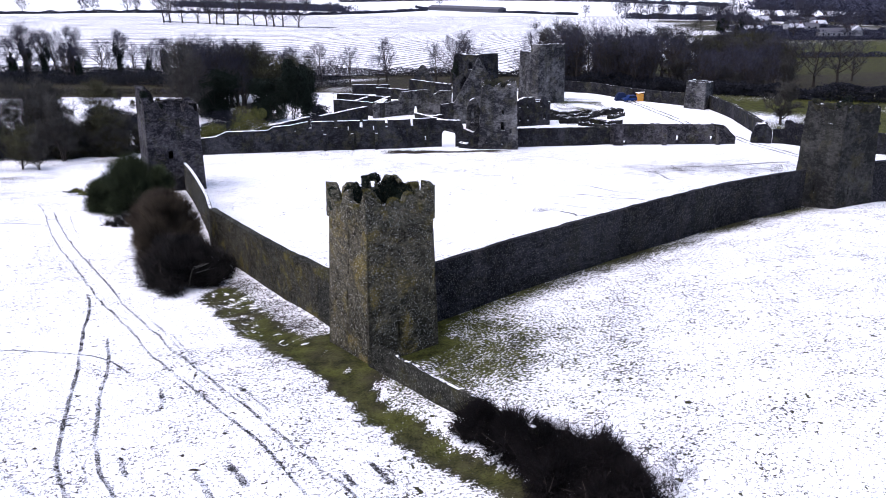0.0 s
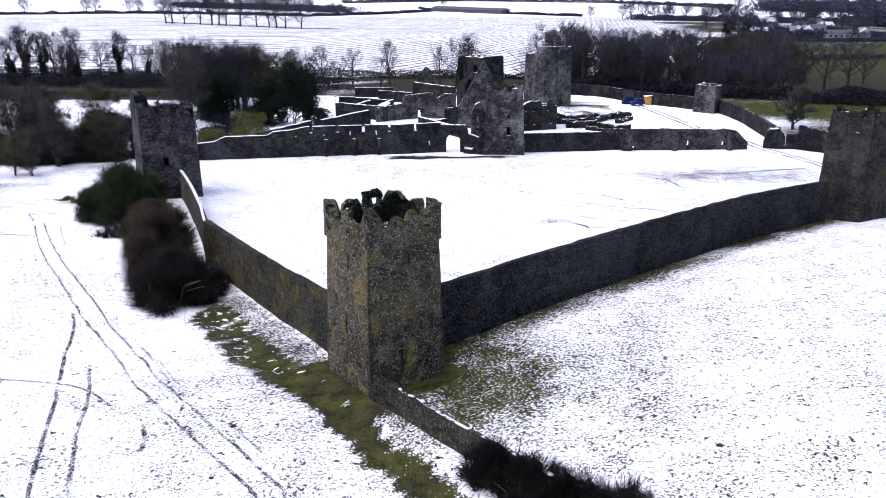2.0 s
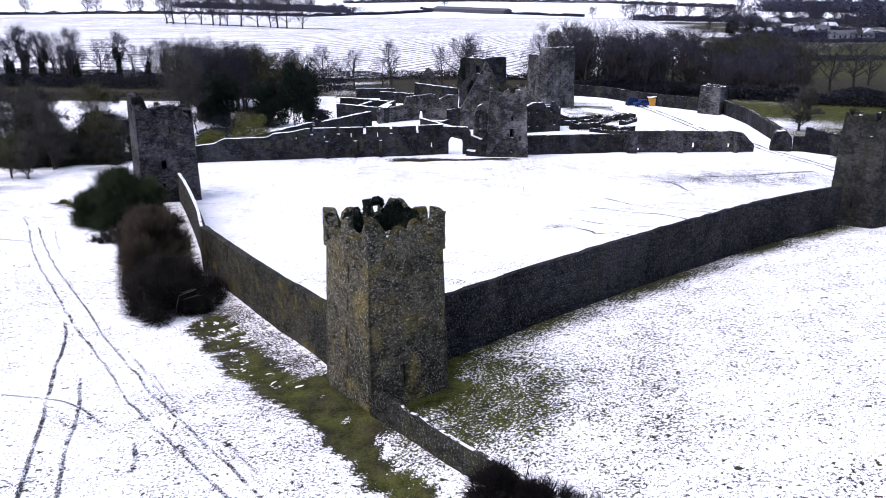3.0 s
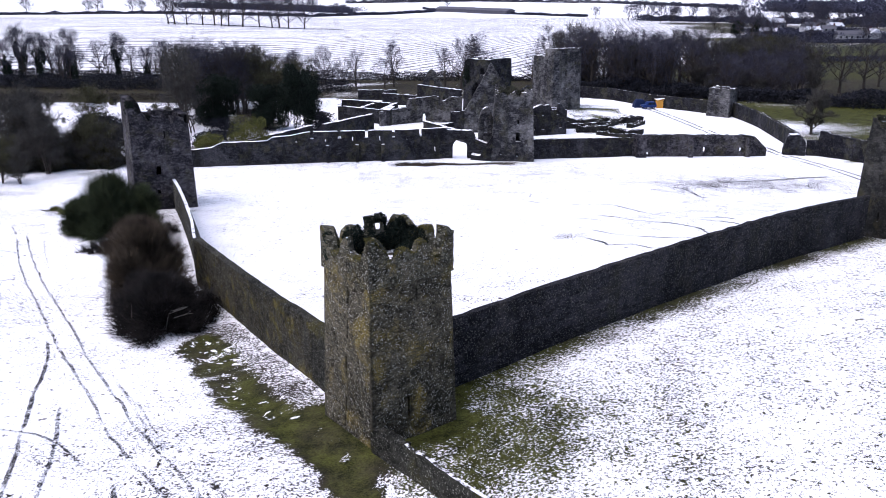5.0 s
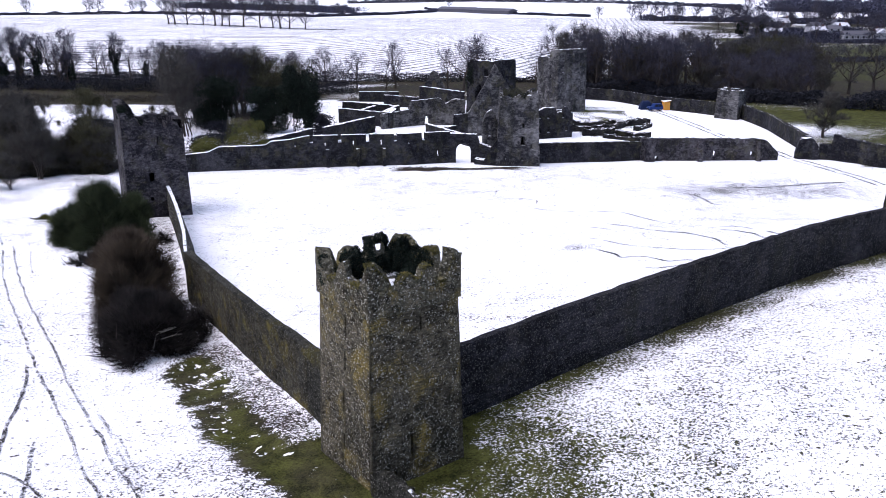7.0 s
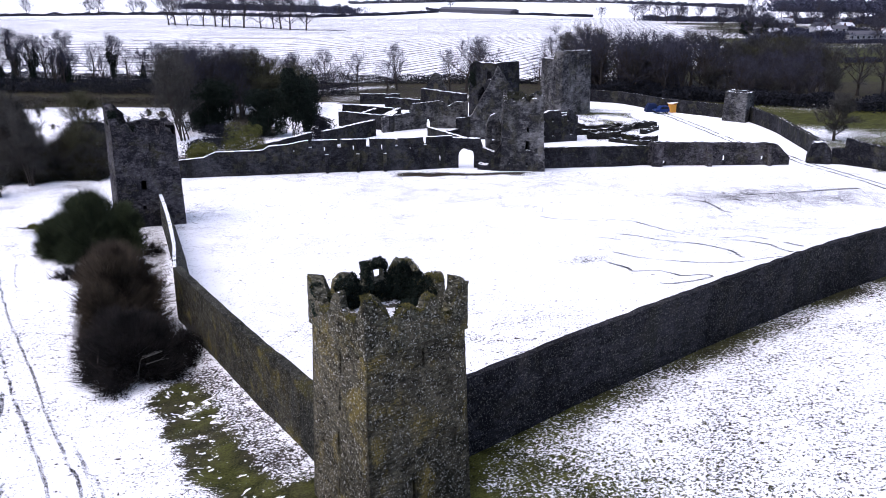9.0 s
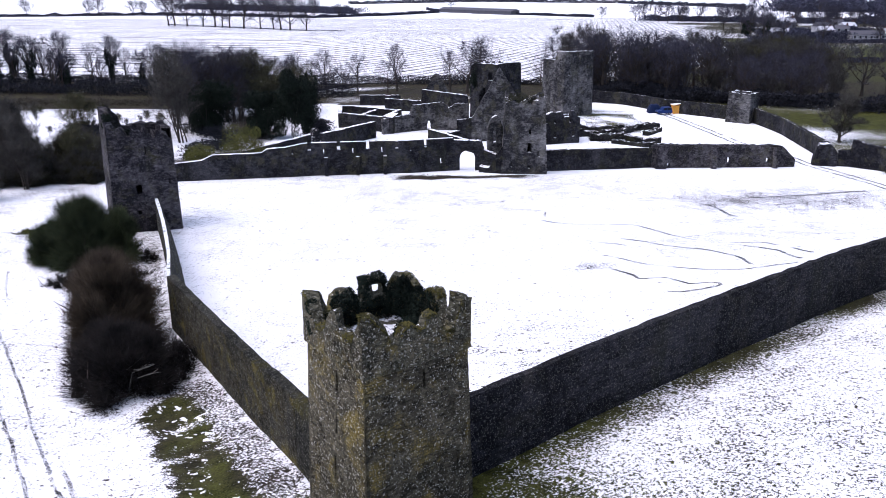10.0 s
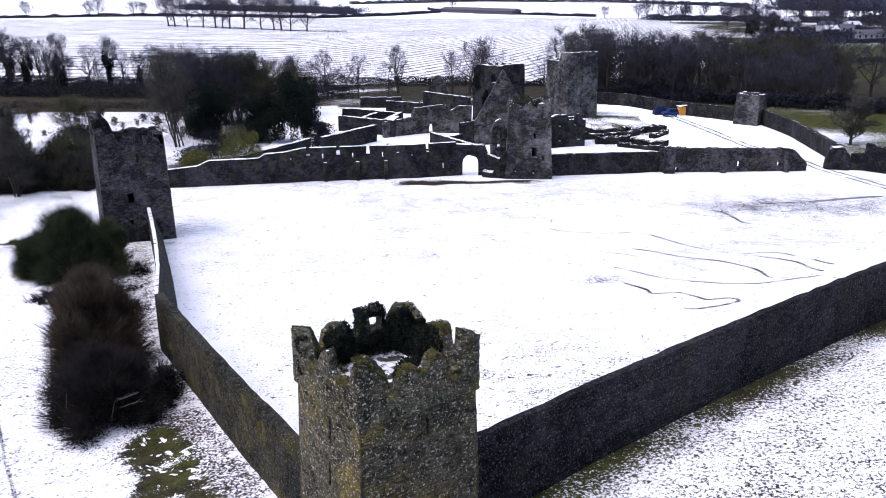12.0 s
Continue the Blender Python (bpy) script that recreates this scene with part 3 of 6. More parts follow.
# wheel ruts of the western field
rut([(-51.5, 101.5), (-48.9, 97.4), (-42.9, 86.3), (-39.0, 79.8), (-34.4, 72.8), (-30.4, 66.5), (-26.7, 61.0), (-23.5, 56.3), (-20.7, 51.9), (-18.7, 48.8), (-16.4, 46.1), (-15.1, 44.6), (-10.0, 38.6), (-8.6, 36.7), (-6.5, 33.8), (-3, 29.5)], 0.17, 0.66, 0)
rut([(-47.5, 97.0), (-45.1, 92.6), (-39.5, 83.0), (-34.5, 75.2), (-29.7, 68.1), (-26.3, 62.9), (-23.3, 58.3), (-20.3, 53.8), (-18.1, 50.5), (-16.0, 47.7), (-14.1, 45.6), (-8.2, 38.4), (-5.9, 35.7), (-4.5, 33.9), (-1.5, 30)], 0.17, 0.66, 1)
rut([(-22.2, 57.6), (-20.8, 55.7), (-18.9, 53.2), (-16.9, 50.0), (-14.7, 46.7)], 0.13, 0.6, 27)
rut([(-44.7, 95.1), (-41.8, 89.4), (-39.5, 85.3)], 0.15, 0.62, 28)
rut([(-30.1, 65.2), (-28.4, 61.6), (-25.4, 53.2), (-23.2, 47.5), (-21.4, 41.6), (-20.2, 38), (-19.1, 35.4), (-17.9, 33.5), (-16.5, 30)], 0.2, 0.72, 2)
rut([(-23.8, 53.8), (-21.3, 47.5), (-20.5, 44.4), (-19.4, 41), (-18, 37.5), (-17, 35.4), (-15.6, 33.5), (-13.5, 30)], 0.2, 0.7, 3)
rut([(-33, 50.8), (-29, 50.5), (-26.2, 50.3), (-23.6, 49.6), (-21.7, 48.4), (-19.8, 46.8), (-18.4, 45.3)], 0.14, 0.68, 4)
rut([(-26.5, 48.3), (-22.6, 47.1), (-21.1, 46), (-20.4, 45.2)], 0.15, 0.6, 5)
rut([(-20.1, 39.2), (-18, 35.9), (-17.1, 34)], 0.15, 0.6, 6)
rut([(-17.8, 45.5), (-17, 44.4), (-16.3, 42.6), (-16, 40.7)], 0.2, 0.66, 7)
rut([(-15.9, 39.1), (-14.8, 39.4), (-14, 40)], 0.24, 0.72, 8)
rut([(-18.4, 42.2), (-17.6, 41.6)], 0.24, 0.62, 9)
rut([(-13.1, 36), (-11.8, 34.7), (-11.1, 33.5), (-10.2, 32)], 0.3, 0.64, 10)
rut([(-11.7, 36.9), (-10.4, 35.7), (-9.4, 34.2), (-8.9, 33.3)], 0.34, 0.64, 11)
rut([(-13.4, 45.4), (-11.6, 44), (-10.1, 42), (-9.2, 40.7)], 0.22, 0.68, 12)
rut([(-22.4, 58.1), (-19.2, 53.2), (-16.9, 49.5), (-14.7, 46.3)], 0.15, 0.6, 13)
rut([(-22.9, 38.1), (-22.1, 38), (-21.3, 37.1)], 0.24, 0.68, 14)
rut([(-22.2, 35.8), (-20.7, 34.5), (-19.2, 33)], 0.34, 0.6, 15)
rut([(-17.6, 37.5), (-16.6, 37.5), (-16.1, 35.9), (-14.9, 34.5)], 0.24, 0.66, 16)
rut([(-5.3, 36.2), (-4.6, 34.9), (-3.7, 33.5)], 0.24, 0.74, 17)
rut([(-4.2, 37.1), (-2.9, 35.2), (-1.7, 33.7)], 0.24, 0.74, 18)
rut([(-8.6, 38.6), (-6.8, 36.7), (-5, 34.5)], 0.2, 0.6, 19)
rut([(-42.6, 81.9), (-37, 71.5), (-35.6, 66.6), (-31.4, 58.9), (-27.2, 51.9)], 0.12, 0.55, 20)
rut([(-36, 70), (-33.5, 60), (-33, 52)], 0.12, 0.5, 21)
rut([(-56, 91.4), (-50.8, 90.7), (-46, 90.1), (-44.2, 88.7)], 0.25, 0.66, 22)
rut([(3.3, 51), (7.4, 44.9), (11.1, 39.2), (14.2, 35.2), (18, 31.7)], 0.14, 0.5, 23)
rut([(-47.5, 104), (-39, 106), (-52, 111)], 0.3, 0.55, 24)
rut([(47.7, 215.5), (50.3, 197), (53, 175.1), (56.5, 164), (57.6, 157.4), (59.7, 149.8), (61.5, 141.5), (62.5, 134)], 0.3, 0.8, 25)
rut([(49.2, 215.5), (51.9, 197), (54.6, 175.1), (58, 164), (59.1, 157.4), (61.2, 149.8), (63, 141.5), (64, 134)], 0.3, 0.8, 26)
# narrow paths trodden in the court
rut([(31.4, 129.1), (33.2, 127.5), (33.8, 124.8), (34.1, 122.2), (35.8, 120.6)], 0.26, 0.8, 50, PATH_LABEL)
rut([(29.6, 117.3), (31.1, 115.7), (32.1, 112.6)], 0.17, 0.68, 51, PATH_LABEL)
rut([(9.1, 118.5), (11.6, 116.9), (14.8, 115.8), (20, 115.5), (21.4, 113.2), (22.9, 108.4), (24.3, 104.9), (26.5, 102.1), (30.2, 101.3), (31.6, 98.2)], 0.18, 0.8, 52, PATH_LABEL)
rut([(14.2, 114.2), (15.7, 112.2), (18.1, 110.1), (19.1, 107.4), (18.1, 105.6), (16.6, 107.1)], 0.17, 0.68, 53, PATH_LABEL)
rut([(16.6, 107.1), (18.3, 105.2), (20, 102.7), (22, 99.8), (24.3, 97), (25.4, 94.2), (25.5, 91.3), (25.6, 89.1)], 0.18, 0.8, 54, PATH_LABEL)
rut([(18.3, 99.4), (20, 97.4), (21.4, 93.6)], 0.17, 0.68, 55, PATH_LABEL)
rut([(13.1, 97.8), (15, 95.4), (16.4, 92.7), (18.4, 90.6), (21.2, 88.8), (24.1, 88), (26.9, 89), (30.1, 89.5)], 0.17, 0.8, 56, PATH_LABEL)
rut([(12.9, 91.3), (14.6, 87.8), (14.8, 86.8), (16.8, 86.4), (17.7, 85.1), (18.3, 83.8), (20, 83.9), (20.5, 82.9), (19.4, 82), (17.4, 81.6), (16.2, 81.8), (15.7, 82.9)], 0.17, 0.85, 57, PATH_LABEL)
rut([(27.4, 100.6), (29.3, 97.6), (30.2, 94.9), (30.3, 92), (30.7, 90.3)], 0.2, 0.85, 58, PATH_LABEL)
rut([(31.4, 97.6), (32.3, 96.1), (32.9, 93.6)], 0.2, 0.85, 59, PATH_LABEL)
rut([(32.1, 110.3), (35.1, 109.4), (37.6, 108.1), (39.3, 105.5), (43.6, 106.9)], 0.17, 0.68, 60, PATH_LABEL)
rut([(29, 101.9), (33.8, 103.4), (37.4, 101.4), (41.1, 101.7)], 0.17, 0.68, 61, PATH_LABEL)
rut([(28.6, 92), (29.3, 89.7), (31.3, 89.4)], 0.17, 0.68, 62, PATH_LABEL)
rut([(12.4, 109), (13.6, 105.3), (16, 102.8), (17.4, 101.4)], 0.17, 0.68, 63, PATH_LABEL)
rut([(2.8, 114.2), (3.1, 112.2), (4.9, 111.1), (6.9, 112.5)], 0.17, 0.68, 64, PATH_LABEL)
rut([(4.9, 116.4), (7.5, 116.1), (9, 114.5)], 0.17, 0.68, 65, PATH_LABEL)
rut([(5.8, 124.9), (10.4, 124.2), (10.4, 121.4), (11.3, 120.1)], 0.17, 0.68, 66, PATH_LABEL)
rut([(39.9, 132), (46.1, 133.2), (53.2, 135.3), (59.3, 137)], 0.45, 0.8, 67, PATH_LABEL)
rut([(35.8, 120.6), (39.9, 116.4), (47.8, 115.2)], 0.17, 0.68, 68, PATH_LABEL)


# ---------------------------------------------------------------- the corner tower by the camera
def ragged_top(pairs, seed, amp=0.12):
    f = curve_at(pairs)
    return lambda s: f(s) + amp * noise.noise((s * 3.1, seed, 0.3)) + 0.5 * amp * noise.noise((s * 8.3, seed, 2.3))


def near_tower():
    th = thing("corner_tower", -4.16, 51.6, 0, 37.2, "roofless square tower of lichened rubble limestone with broken battlements", "tower")
    mv = lambda sides, q: [[[(x - q, y - q) for x, y in line] for line in side] for side in sides]
    # shaft: front face slits and left face slits, as (along, height)
    slits = {0: [(2.72, 2.84, 7.7, 8.6), (4.08, 4.19, 6.1, 6.65), (4.26, 4.37, 3.65, 4.35), (2.06, 2.19, 1.3, 2.5), (1.16, 1.28, 0.25, 0.85)],
             3: [(2.42, 2.54, 7.6, 8.45), (2.28, 2.42, 5.55, 6.6), (2.14, 2.28, 3.3, 4.5), (2.16, 2.28, 1.3, 2.15), (2.04, 2.14, 0.3, 1.0)]}
    for k, (o0, o1, inn) in enumerate(mv(box_sides(5.0, 4.6, 0.95, 0.25), 2.5)):
        part("wall", wall_mesh(o0, o1, inn, lambda s: 0, lambda s: 9.0, 0.5, 0.5, slits.get(k, ()), 0.03, 3.0 + k, False), M_core if k in (0, 3) else M_near, th)
    # dark timberless inside below the snow-dusted wall-head
    part("floor", slab(-1.8, 1.8, -1.8, 1.8, 9.15, 0.3, 10, 0.16, 2), M_wallwalk, th, "broken floor of rubble under patchy snow")
    tops = [
        [(0, 2.5), (.3, 2.55), (.5, 2.3), (.75, 2.0), (1.1, 1.65), (1.25, 1.25), (1.62, 1.2), (1.8, 1.5), (2.0, 1.7), (2.35, 1.68), (2.6, 1.4), (2.82, 1.4), (3.0, 1.85), (3.3, 1.95), (3.62, 1.75), (3.78, 1.05), (4.3, 1.0), (4.45, 1.5), (4.62, 1.9), (4.72, 2.4), (4.85, 2.5), (5.0, 2.25), (5.2, 2.0)],
        [(0, 2.1), (.4, 2.15), (.6, 1.5), (.85, 1.0), (1.5, 1.0), (1.62, 1.6), (1.9, 1.95), (2.5, 1.88), (2.95, 1.45), (3.2, 1.1), (3.4, 1.25), (3.7, 1.7), (4.3, 1.95), (4.8, 1.9)],
        [(0, 1.9), (.6, 1.98), (.95, 1.7), (1.08, 1.2), (1.2, 1.3), (1.36, 1.95), (1.8, 2.2), (2.1, 2.18), (2.42, 1.95), (2.54, 1.2), (2.75, 1.1), (2.95, 1.6), (3.3, 1.9), (3.65, 1.88), (3.95, 1.7), (4.08, 1.2), (4.5, 1.25), (4.72, 1.7), (4.9, 2.1), (5.2, 2.15)],
        [(0, 2.1), (.3, 2.15), (.5, 1.9), (.8, 1.45), (1.0, 1.1), (1.95, 1.1), (2.1, 1.6), (2.3, 2.0), (2.6, 2.2), (2.8, 2.0), (3.0, 1.5), (3.2, 1.35), (4.1, 1.4), (4.35, 1.9), (4.5, 2.35), (4.8, 2.5)]]
    eyes = {2: [(1.46, 1.86, 1.3, 1.8)]}
    for k, (o0, o1, inn) in enumerate(mv(box_sides(5.2, 4.8, 0.38, 0.0), 2.6)):
        part("parapet", wall_mesh(o0, o1, inn, lambda s: 9.0, ragged_top(tops[k], k, 0.12), 0.14, 0.16, eyes.get(k, ()), 0.07, 8.0 + k, True, -0.02), M_near, th, "ragged rubble parapet with worn merlons")
    # thin projecting course where the parapet springs
    for k, (o0, o1, inn) in enumerate(mv(box_sides(5.23, 4.83, 0.3, 0.0), 2.615)):
        part("string_course", wall_mesh(o0, o1, inn, lambda s: 8.93, lambda s: 0.11, 0.3, 0.11, (), 0.025, 18.0 + k, False, 0.0), M_near, th, "thin worn course below the parapet")
    return th, slits, tops


M_wallwalk = masonry("rubble_floor", (0.03, 0.03, 0.027), (0.10, 0.10, 0.085), snow=0.42, cell=2.2)
TOWER, SLITS, TOWER_TOPS = near_tower()


# ---------------------------------------------------------------- the other towers
def tower(name, x, y, turn, w, d, h, mat, label, tops, slits=None, thick=0.9, flare=0.25, floor=None, parapet=0.0, ds=0.7, seed=0.0, z=None, jit=0.06, rag=0.18):
    """A square tower, its front left corner at x, y; tops: one profile a side above h."""
    th = thing(name, x, y, gz(x, y) if z is None else z, turn, label, "tower")
    for k, (o0, o1, inn) in enumerate(box_sides(w, d, thick, flare)):
        part("wall", wall_mesh(o0, o1, inn, lambda s: 0, ragged_top([(s, h + v) for s, v in tops[k]], seed + k, rag), ds, ds, (slits or {}).get(k, ()), jit, seed + k, False, -0.8), mat, th)
    if floor:
        part("floor", slab(thick - 0.02, w - thick + 0.02, thick - 0.02, d - thick + 0.02, floor, 0.3, 8, 0.15, seed), M_wallwalk, th, "broken rubble floor with patchy snow")
    return th


saw = lambda length, hi, lo, n: [(length * (i + o) / n, v) for i in range(n) for o, v in ((0.02, hi), (0.5, hi * 0.9), (0.58, lo), (0.9, lo))]
tower("left_tower", -40.1, 110.9, 28, 7.0, 6.5, 11.7, M_west, "square grey limestone tower with broken battlements at the wall corner",
      [[(0, 0.5), (1.5, 0.5), (1.7, -.6), (2.4, -.7), (2.6, .1), (4.1, .2), (4.4, -.6), (5.2, -.7), (5.5, -.2), (6.3, -.3), (7.0, -.8)], saw(6.5, 0.2, -.6, 3), [(0, -.2), (3, .1), (5, -.2), (5.6, 1.4), (7.0, 2.2)], [(0, 2.2), (2.2, 2.1), (2.5, 0.9), (4, 1.0), (6.5, 0.5)]],
      {0: [(2.55, 3.15, 4.4, 5.5), (6.1, 6.45, 5.3, 5.9), (2.5, 2.9, 2.0, 2.5), (3.9, 4.05, 9.0, 9.9), (5.3, 5.42, 8.8, 9.4)]}, floor=10.2, seed=21, rag=0.5, ds=0.4)
tower("right_tower", 37.0, 84.0, -64, 4.6, 4.9, 8.5, M_tower, "square rubble limestone tower with ivied broken battlements at the wall corner",
      [[(0, 1.9), (.7, 1.8), (1.0, 1.2), (1.5, 1.1), (1.7, 1.6), (2.6, 1.7), (2.9, 1.2), (3.4, 1.3), (3.7, 1.8), (4.6, 2.0)], [(0, 2.0), (.8, 1.9), (1.2, 1.2), (1.7, 1.3), (2.0, 1.8), (2.8, 1.7), (3.1, 1.1), (3.6, 1.3), (4.0, 1.9), (4.9, 1.6)], saw(4.6, 1.6, .8, 2), saw(4.9, 1.7, .8, 2)],
      {0: [(2.2, 2.36, 1.5, 2.4), (1.7, 1.82, 5.0, 5.6)], 1: [(2.2, 2.35, 3.4, 4.3), (1.6, 1.75, 1.6, 2.5)]}, floor=8.2, seed=31, z=1.4, flare=0.3, rag=0.3, ds=0.35)
tower("gate_tower", 7.05, 149.9, -2, 6.1, 6.4, 11.4, M_grey, "tall ruined grey stone gate tower with tufted wall-head",
      [[(0, -.2), (1, .5), (1.5, -.2), (3, .3), (4, -.3), (5, .5), (7, .2)], saw(6.4, .4, -.5, 3), saw(7, .3, -.6, 3), saw(6.4, .4, -.5, 3)],
      {0: [(3.4, 4.1, 3.4, 5.0), (4.8, 5.2, 2.9, 3.7), (3.5, 3.8, 0.9, 1.5), (1.1, 1.4, 1.2, 1.7), (3.6, 4.0, 6.3, 7.2)]}, floor=9.6, seed=41, flare=0.6, rag=0.8, ds=0.5, jit=0.13)
tower("keep", 19.9, 217.0, -60, 8.05, 8.05, 14.6, M_grey, "tall pale grey ruined priory tower with narrow windows", 
      [[(0, -1.9), (4.6, -1.9), (4.8, -.3), (5.6, .1), (8.05, 0.1)], [(0, .1), (8.05, .15)], [(0, .1), (8.05, -1)], [(0, -1), (8.05, -1.9)]],
      {1: [(3.5, 3.9, 8.3, 9.6), (3.7, 4.1, 5.4, 6.6), (3.4, 3.7, 2.4, 3.4), (1.2, 1.5, 9.5, 10.2), (6.2, 6.5, 11, 11.8)], 0: [(5, 5.4, 8, 9)]}, floor=12.4, seed=51, ds=0.9)
tower("crossing_tower", 2.4, 189.0, -45, 7.0, 7.0, 14.0, M_ruin, "dark roofless church tower with a tall pointed arch",
      [[(0, -.6), (1, .3), (3.5, .2), (7, .2)], [(0, .2), (3, .4), (7, .2)], saw(7, .2, -.4, 3), saw(7, .2, -.4, 3)],
      {0: [(2.3, 4.9, 3.4, 8.0), (2.7, 4.5, 8.0, 8.8), (3.2, 4.0, 8.8, 9.4), (4.6, 5.7, 11.0, 12.6)]}, floor=10.2, seed=61, ds=0.8)
tower("wall_turret", 59.3, 203.4, -38, 4.9, 4.9, 6.4, M_grey, "squat square wall turret with a snow-rimmed open top", [[(0, .1), (4.4, 0)]] * 4, thick=0.7, floor=5.4, seed=71, flare=0.15)

for k, (o0, o1, inn) in enumerate(box_sides(4.9, 5.2, 0.3, 0.0)):
    mv = lambda line: [(x - 0.15, y - 0.15) for x, y in line]
    part("string_course", wall_mesh(mv(o0), mv(o1), mv(inn), lambda s: 8.4, lambda s: 0.24, 0.6, 0.2, (), 0.03, 33 + k, False, 0.0), M_tower, bpy.data.objects["right_tower"], "projecting course below the parapet")

# ---------------------------------------------------------------- curtain walls of the court
R_FOOT = lambda s: 0.02 + s * 0.029
R_TOP = [(0, 4.5), (10, 4.3), (25, 4.2), (46, 4.0)]
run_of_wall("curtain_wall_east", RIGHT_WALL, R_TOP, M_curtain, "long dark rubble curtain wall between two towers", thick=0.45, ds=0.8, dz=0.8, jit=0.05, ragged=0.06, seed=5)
run_of_wall("curtain_wall_west", offset(LEFT_WALL[::-1], -0.26), [(0, 4.35), (17.8, 4.1), (38.2, 3.9)], M_coping, "dark rubble curtain wall with snow along its top", thick=0.26, ds=0.8, dz=0.8, jit=0.05, ragged=0.06, seed=6, batter=1.15)
run_of_wall("curtain_wall_south", LEFT_WALL_NEAR, [(0, 4.35), (26.5, 4.1), (30, 4.3)], M_south, "dark mossy rubble curtain wall meeting the tower", thick=0.6, ds=0.8, dz=0.8, jit=0.05, ragged=0.06, seed=6)
run_of_wall("low_wall_stub", [(-4.75, 47.6), (-2.9, 45.5)], [(0, 1.3), (1.2, 1.75), (2.8, 1.72)], M_south, "low mossy broken wall at the tower foot", thick=0.4, ds=0.4, dz=0.4, jit=0.06, ragged=0.16, seed=8)
run_of_wall("low_wall", [(-2.9, 45.5), (-1.6, 44.0), (1.0, 40.9), (5.2, 36.3)], [(0, 1.72), (6.6, 1.6), (11, 1.2)], M_low, "low broken stone wall with a thin line of snow on its top", thick=0.2, ds=0.5, dz=0.5, jit=0.05, ragged=0.1, seed=7)

# the wall of the inner court, with narrow crenels and loops
crenels = [(x, x + 0.55, 4.1, 99) for x in (22.4, 27.0, 31.6, 36.2, 40.9)]
loops = [(x, x + 0.22, 3.6, 4.3) for x in (19.9, 24.8, 29.4, 34.0, 38.6)]
run_of_wall("inner_court_wall", [(-46, 142.6), (-35.6, 144.8), (-23, 147.8), (-8.7, 149.9), (-1.2, 152)], [(0, 2.6), (7, 3.2), (7.2, 3.9), (16, 3.95), (16.2, 4.6), (19, 4.7), (22, 5.25), (46.2, 5.35)], M_ruin,
            "long battlemented grey stone wall with narrow crenels and arrow loops", thick=0.8, ds=0.9, dz=0.8, holes=crenels + loops + [(43.6, 43.9, 1.4, 2.2)], jit=0.05, ragged=0.05, seed=9)
# piers added where the battlemented wall has dark upright slots
for x, y in ((-21.6, 147.7), (-16.7, 148.5), (-12.4, 149.1)):
    b = thing("buttress", x, y, gz(x, y), 8, "slim stone pier added at a dark upright mark on the wall", "buttress", "buttresses of the inner wall")
    part("pier", wall_mesh([(0, -.55), (.55, -.55)], [(0, -.35), (.55, -.35)], [(0, .15), (.55, .15)], lambda s: 0, lambda s: 3.0, 0.3, 0.5, (), 0.05, x), M_ruin, b)
run_of_wall("gateway", [(-1.2, 152.0), (3.3, 152.2), (5.6, 151.6)], [(0, 5.0), (4.4, 4.8), (4.9, 3.4), (6.9, 2.7)], M_ruin, "stone gateway with a round-headed arch, snow seen through it", "gateway", thick=1.2, ds=0.1, dz=0.1,
            holes=[(2.25 - 1.25 * math.cos(a), 2.25 + 1.25 * math.cos(a), -1 if a == 0 else 2.1 + 1.25 * math.sin(a - 0.13), 2.1 + 1.25 * math.sin(a)) for a in (0, 0.13, 0.26, 0.39, 0.52, 0.65, 0.78, 0.91, 1.04, 1.17, 1.3, 1.43)], jit=0.02, ragged=0.05, seed=10)
run_of_wall("inner_court_wall_east", [(13.2, 151.4), (31.5, 154.2)], [(0, 3.4), (18.5, 3.3)], M_bare_ruin, "plain dark stone wall beside the gate tower", thick=0.8, ds=0.9, dz=0.8, jit=0.05, ragged=0.06, seed=11)
run_of_wall("old_precinct_wall", [(31.5, 154.0), (42.5, 154.4), (53.2, 154.8), (55.4, 155.0)], [(0, 3.7), (10, 3.8), (21.5, 3.6), (22.4, 2.8), (23.9, 1.3)], M_west, "weathered grey precinct wall broken off at its end", thick=1.0, ds=0.6, dz=0.6,
            holes=[(2.5, 3.1, 0.2, 0.75), (12.5, 13.15, 0.75, 1.7), (18.95, 19.6, 0.75, 1.6)], jit=0.12, ragged=0.2, seed=12)
# piers added over dark upright stains; the wall has no buttresses there
for x, y, w in ((32.0, 153.7, 1.7), (41.2, 154.1, 0.8), (51.4, 154.5, 0.7)):
    b = thing("buttress", x, y, gz(x, y), 2, "worn stone pier added where the precinct wall is stained", "buttress", "buttresses of the precinct wall")
    part("pier", wall_mesh([(0, -.9), (w, -.9)], [(0, -.45), (w, -.45)], [(0, .2), (w, .2)], lambda s: 0, lambda s: 3.4, 0.4, 0.5, (), 0.1, x), M_west, b)
run_of_wall("gate_stub", [(58.9, 156.1), (62.4, 155.2)], [(0, 1.2), (.25, 3.0), (.6, 3.6), (2.4, 3.7), (3.0, 3.2), (3.6, 2.2)], M_ruin, "broken stub of masonry beside the gap in the wall", thick=1.6, ds=0.4, dz=0.4, jit=0.12, ragged=0.2, seed=13)
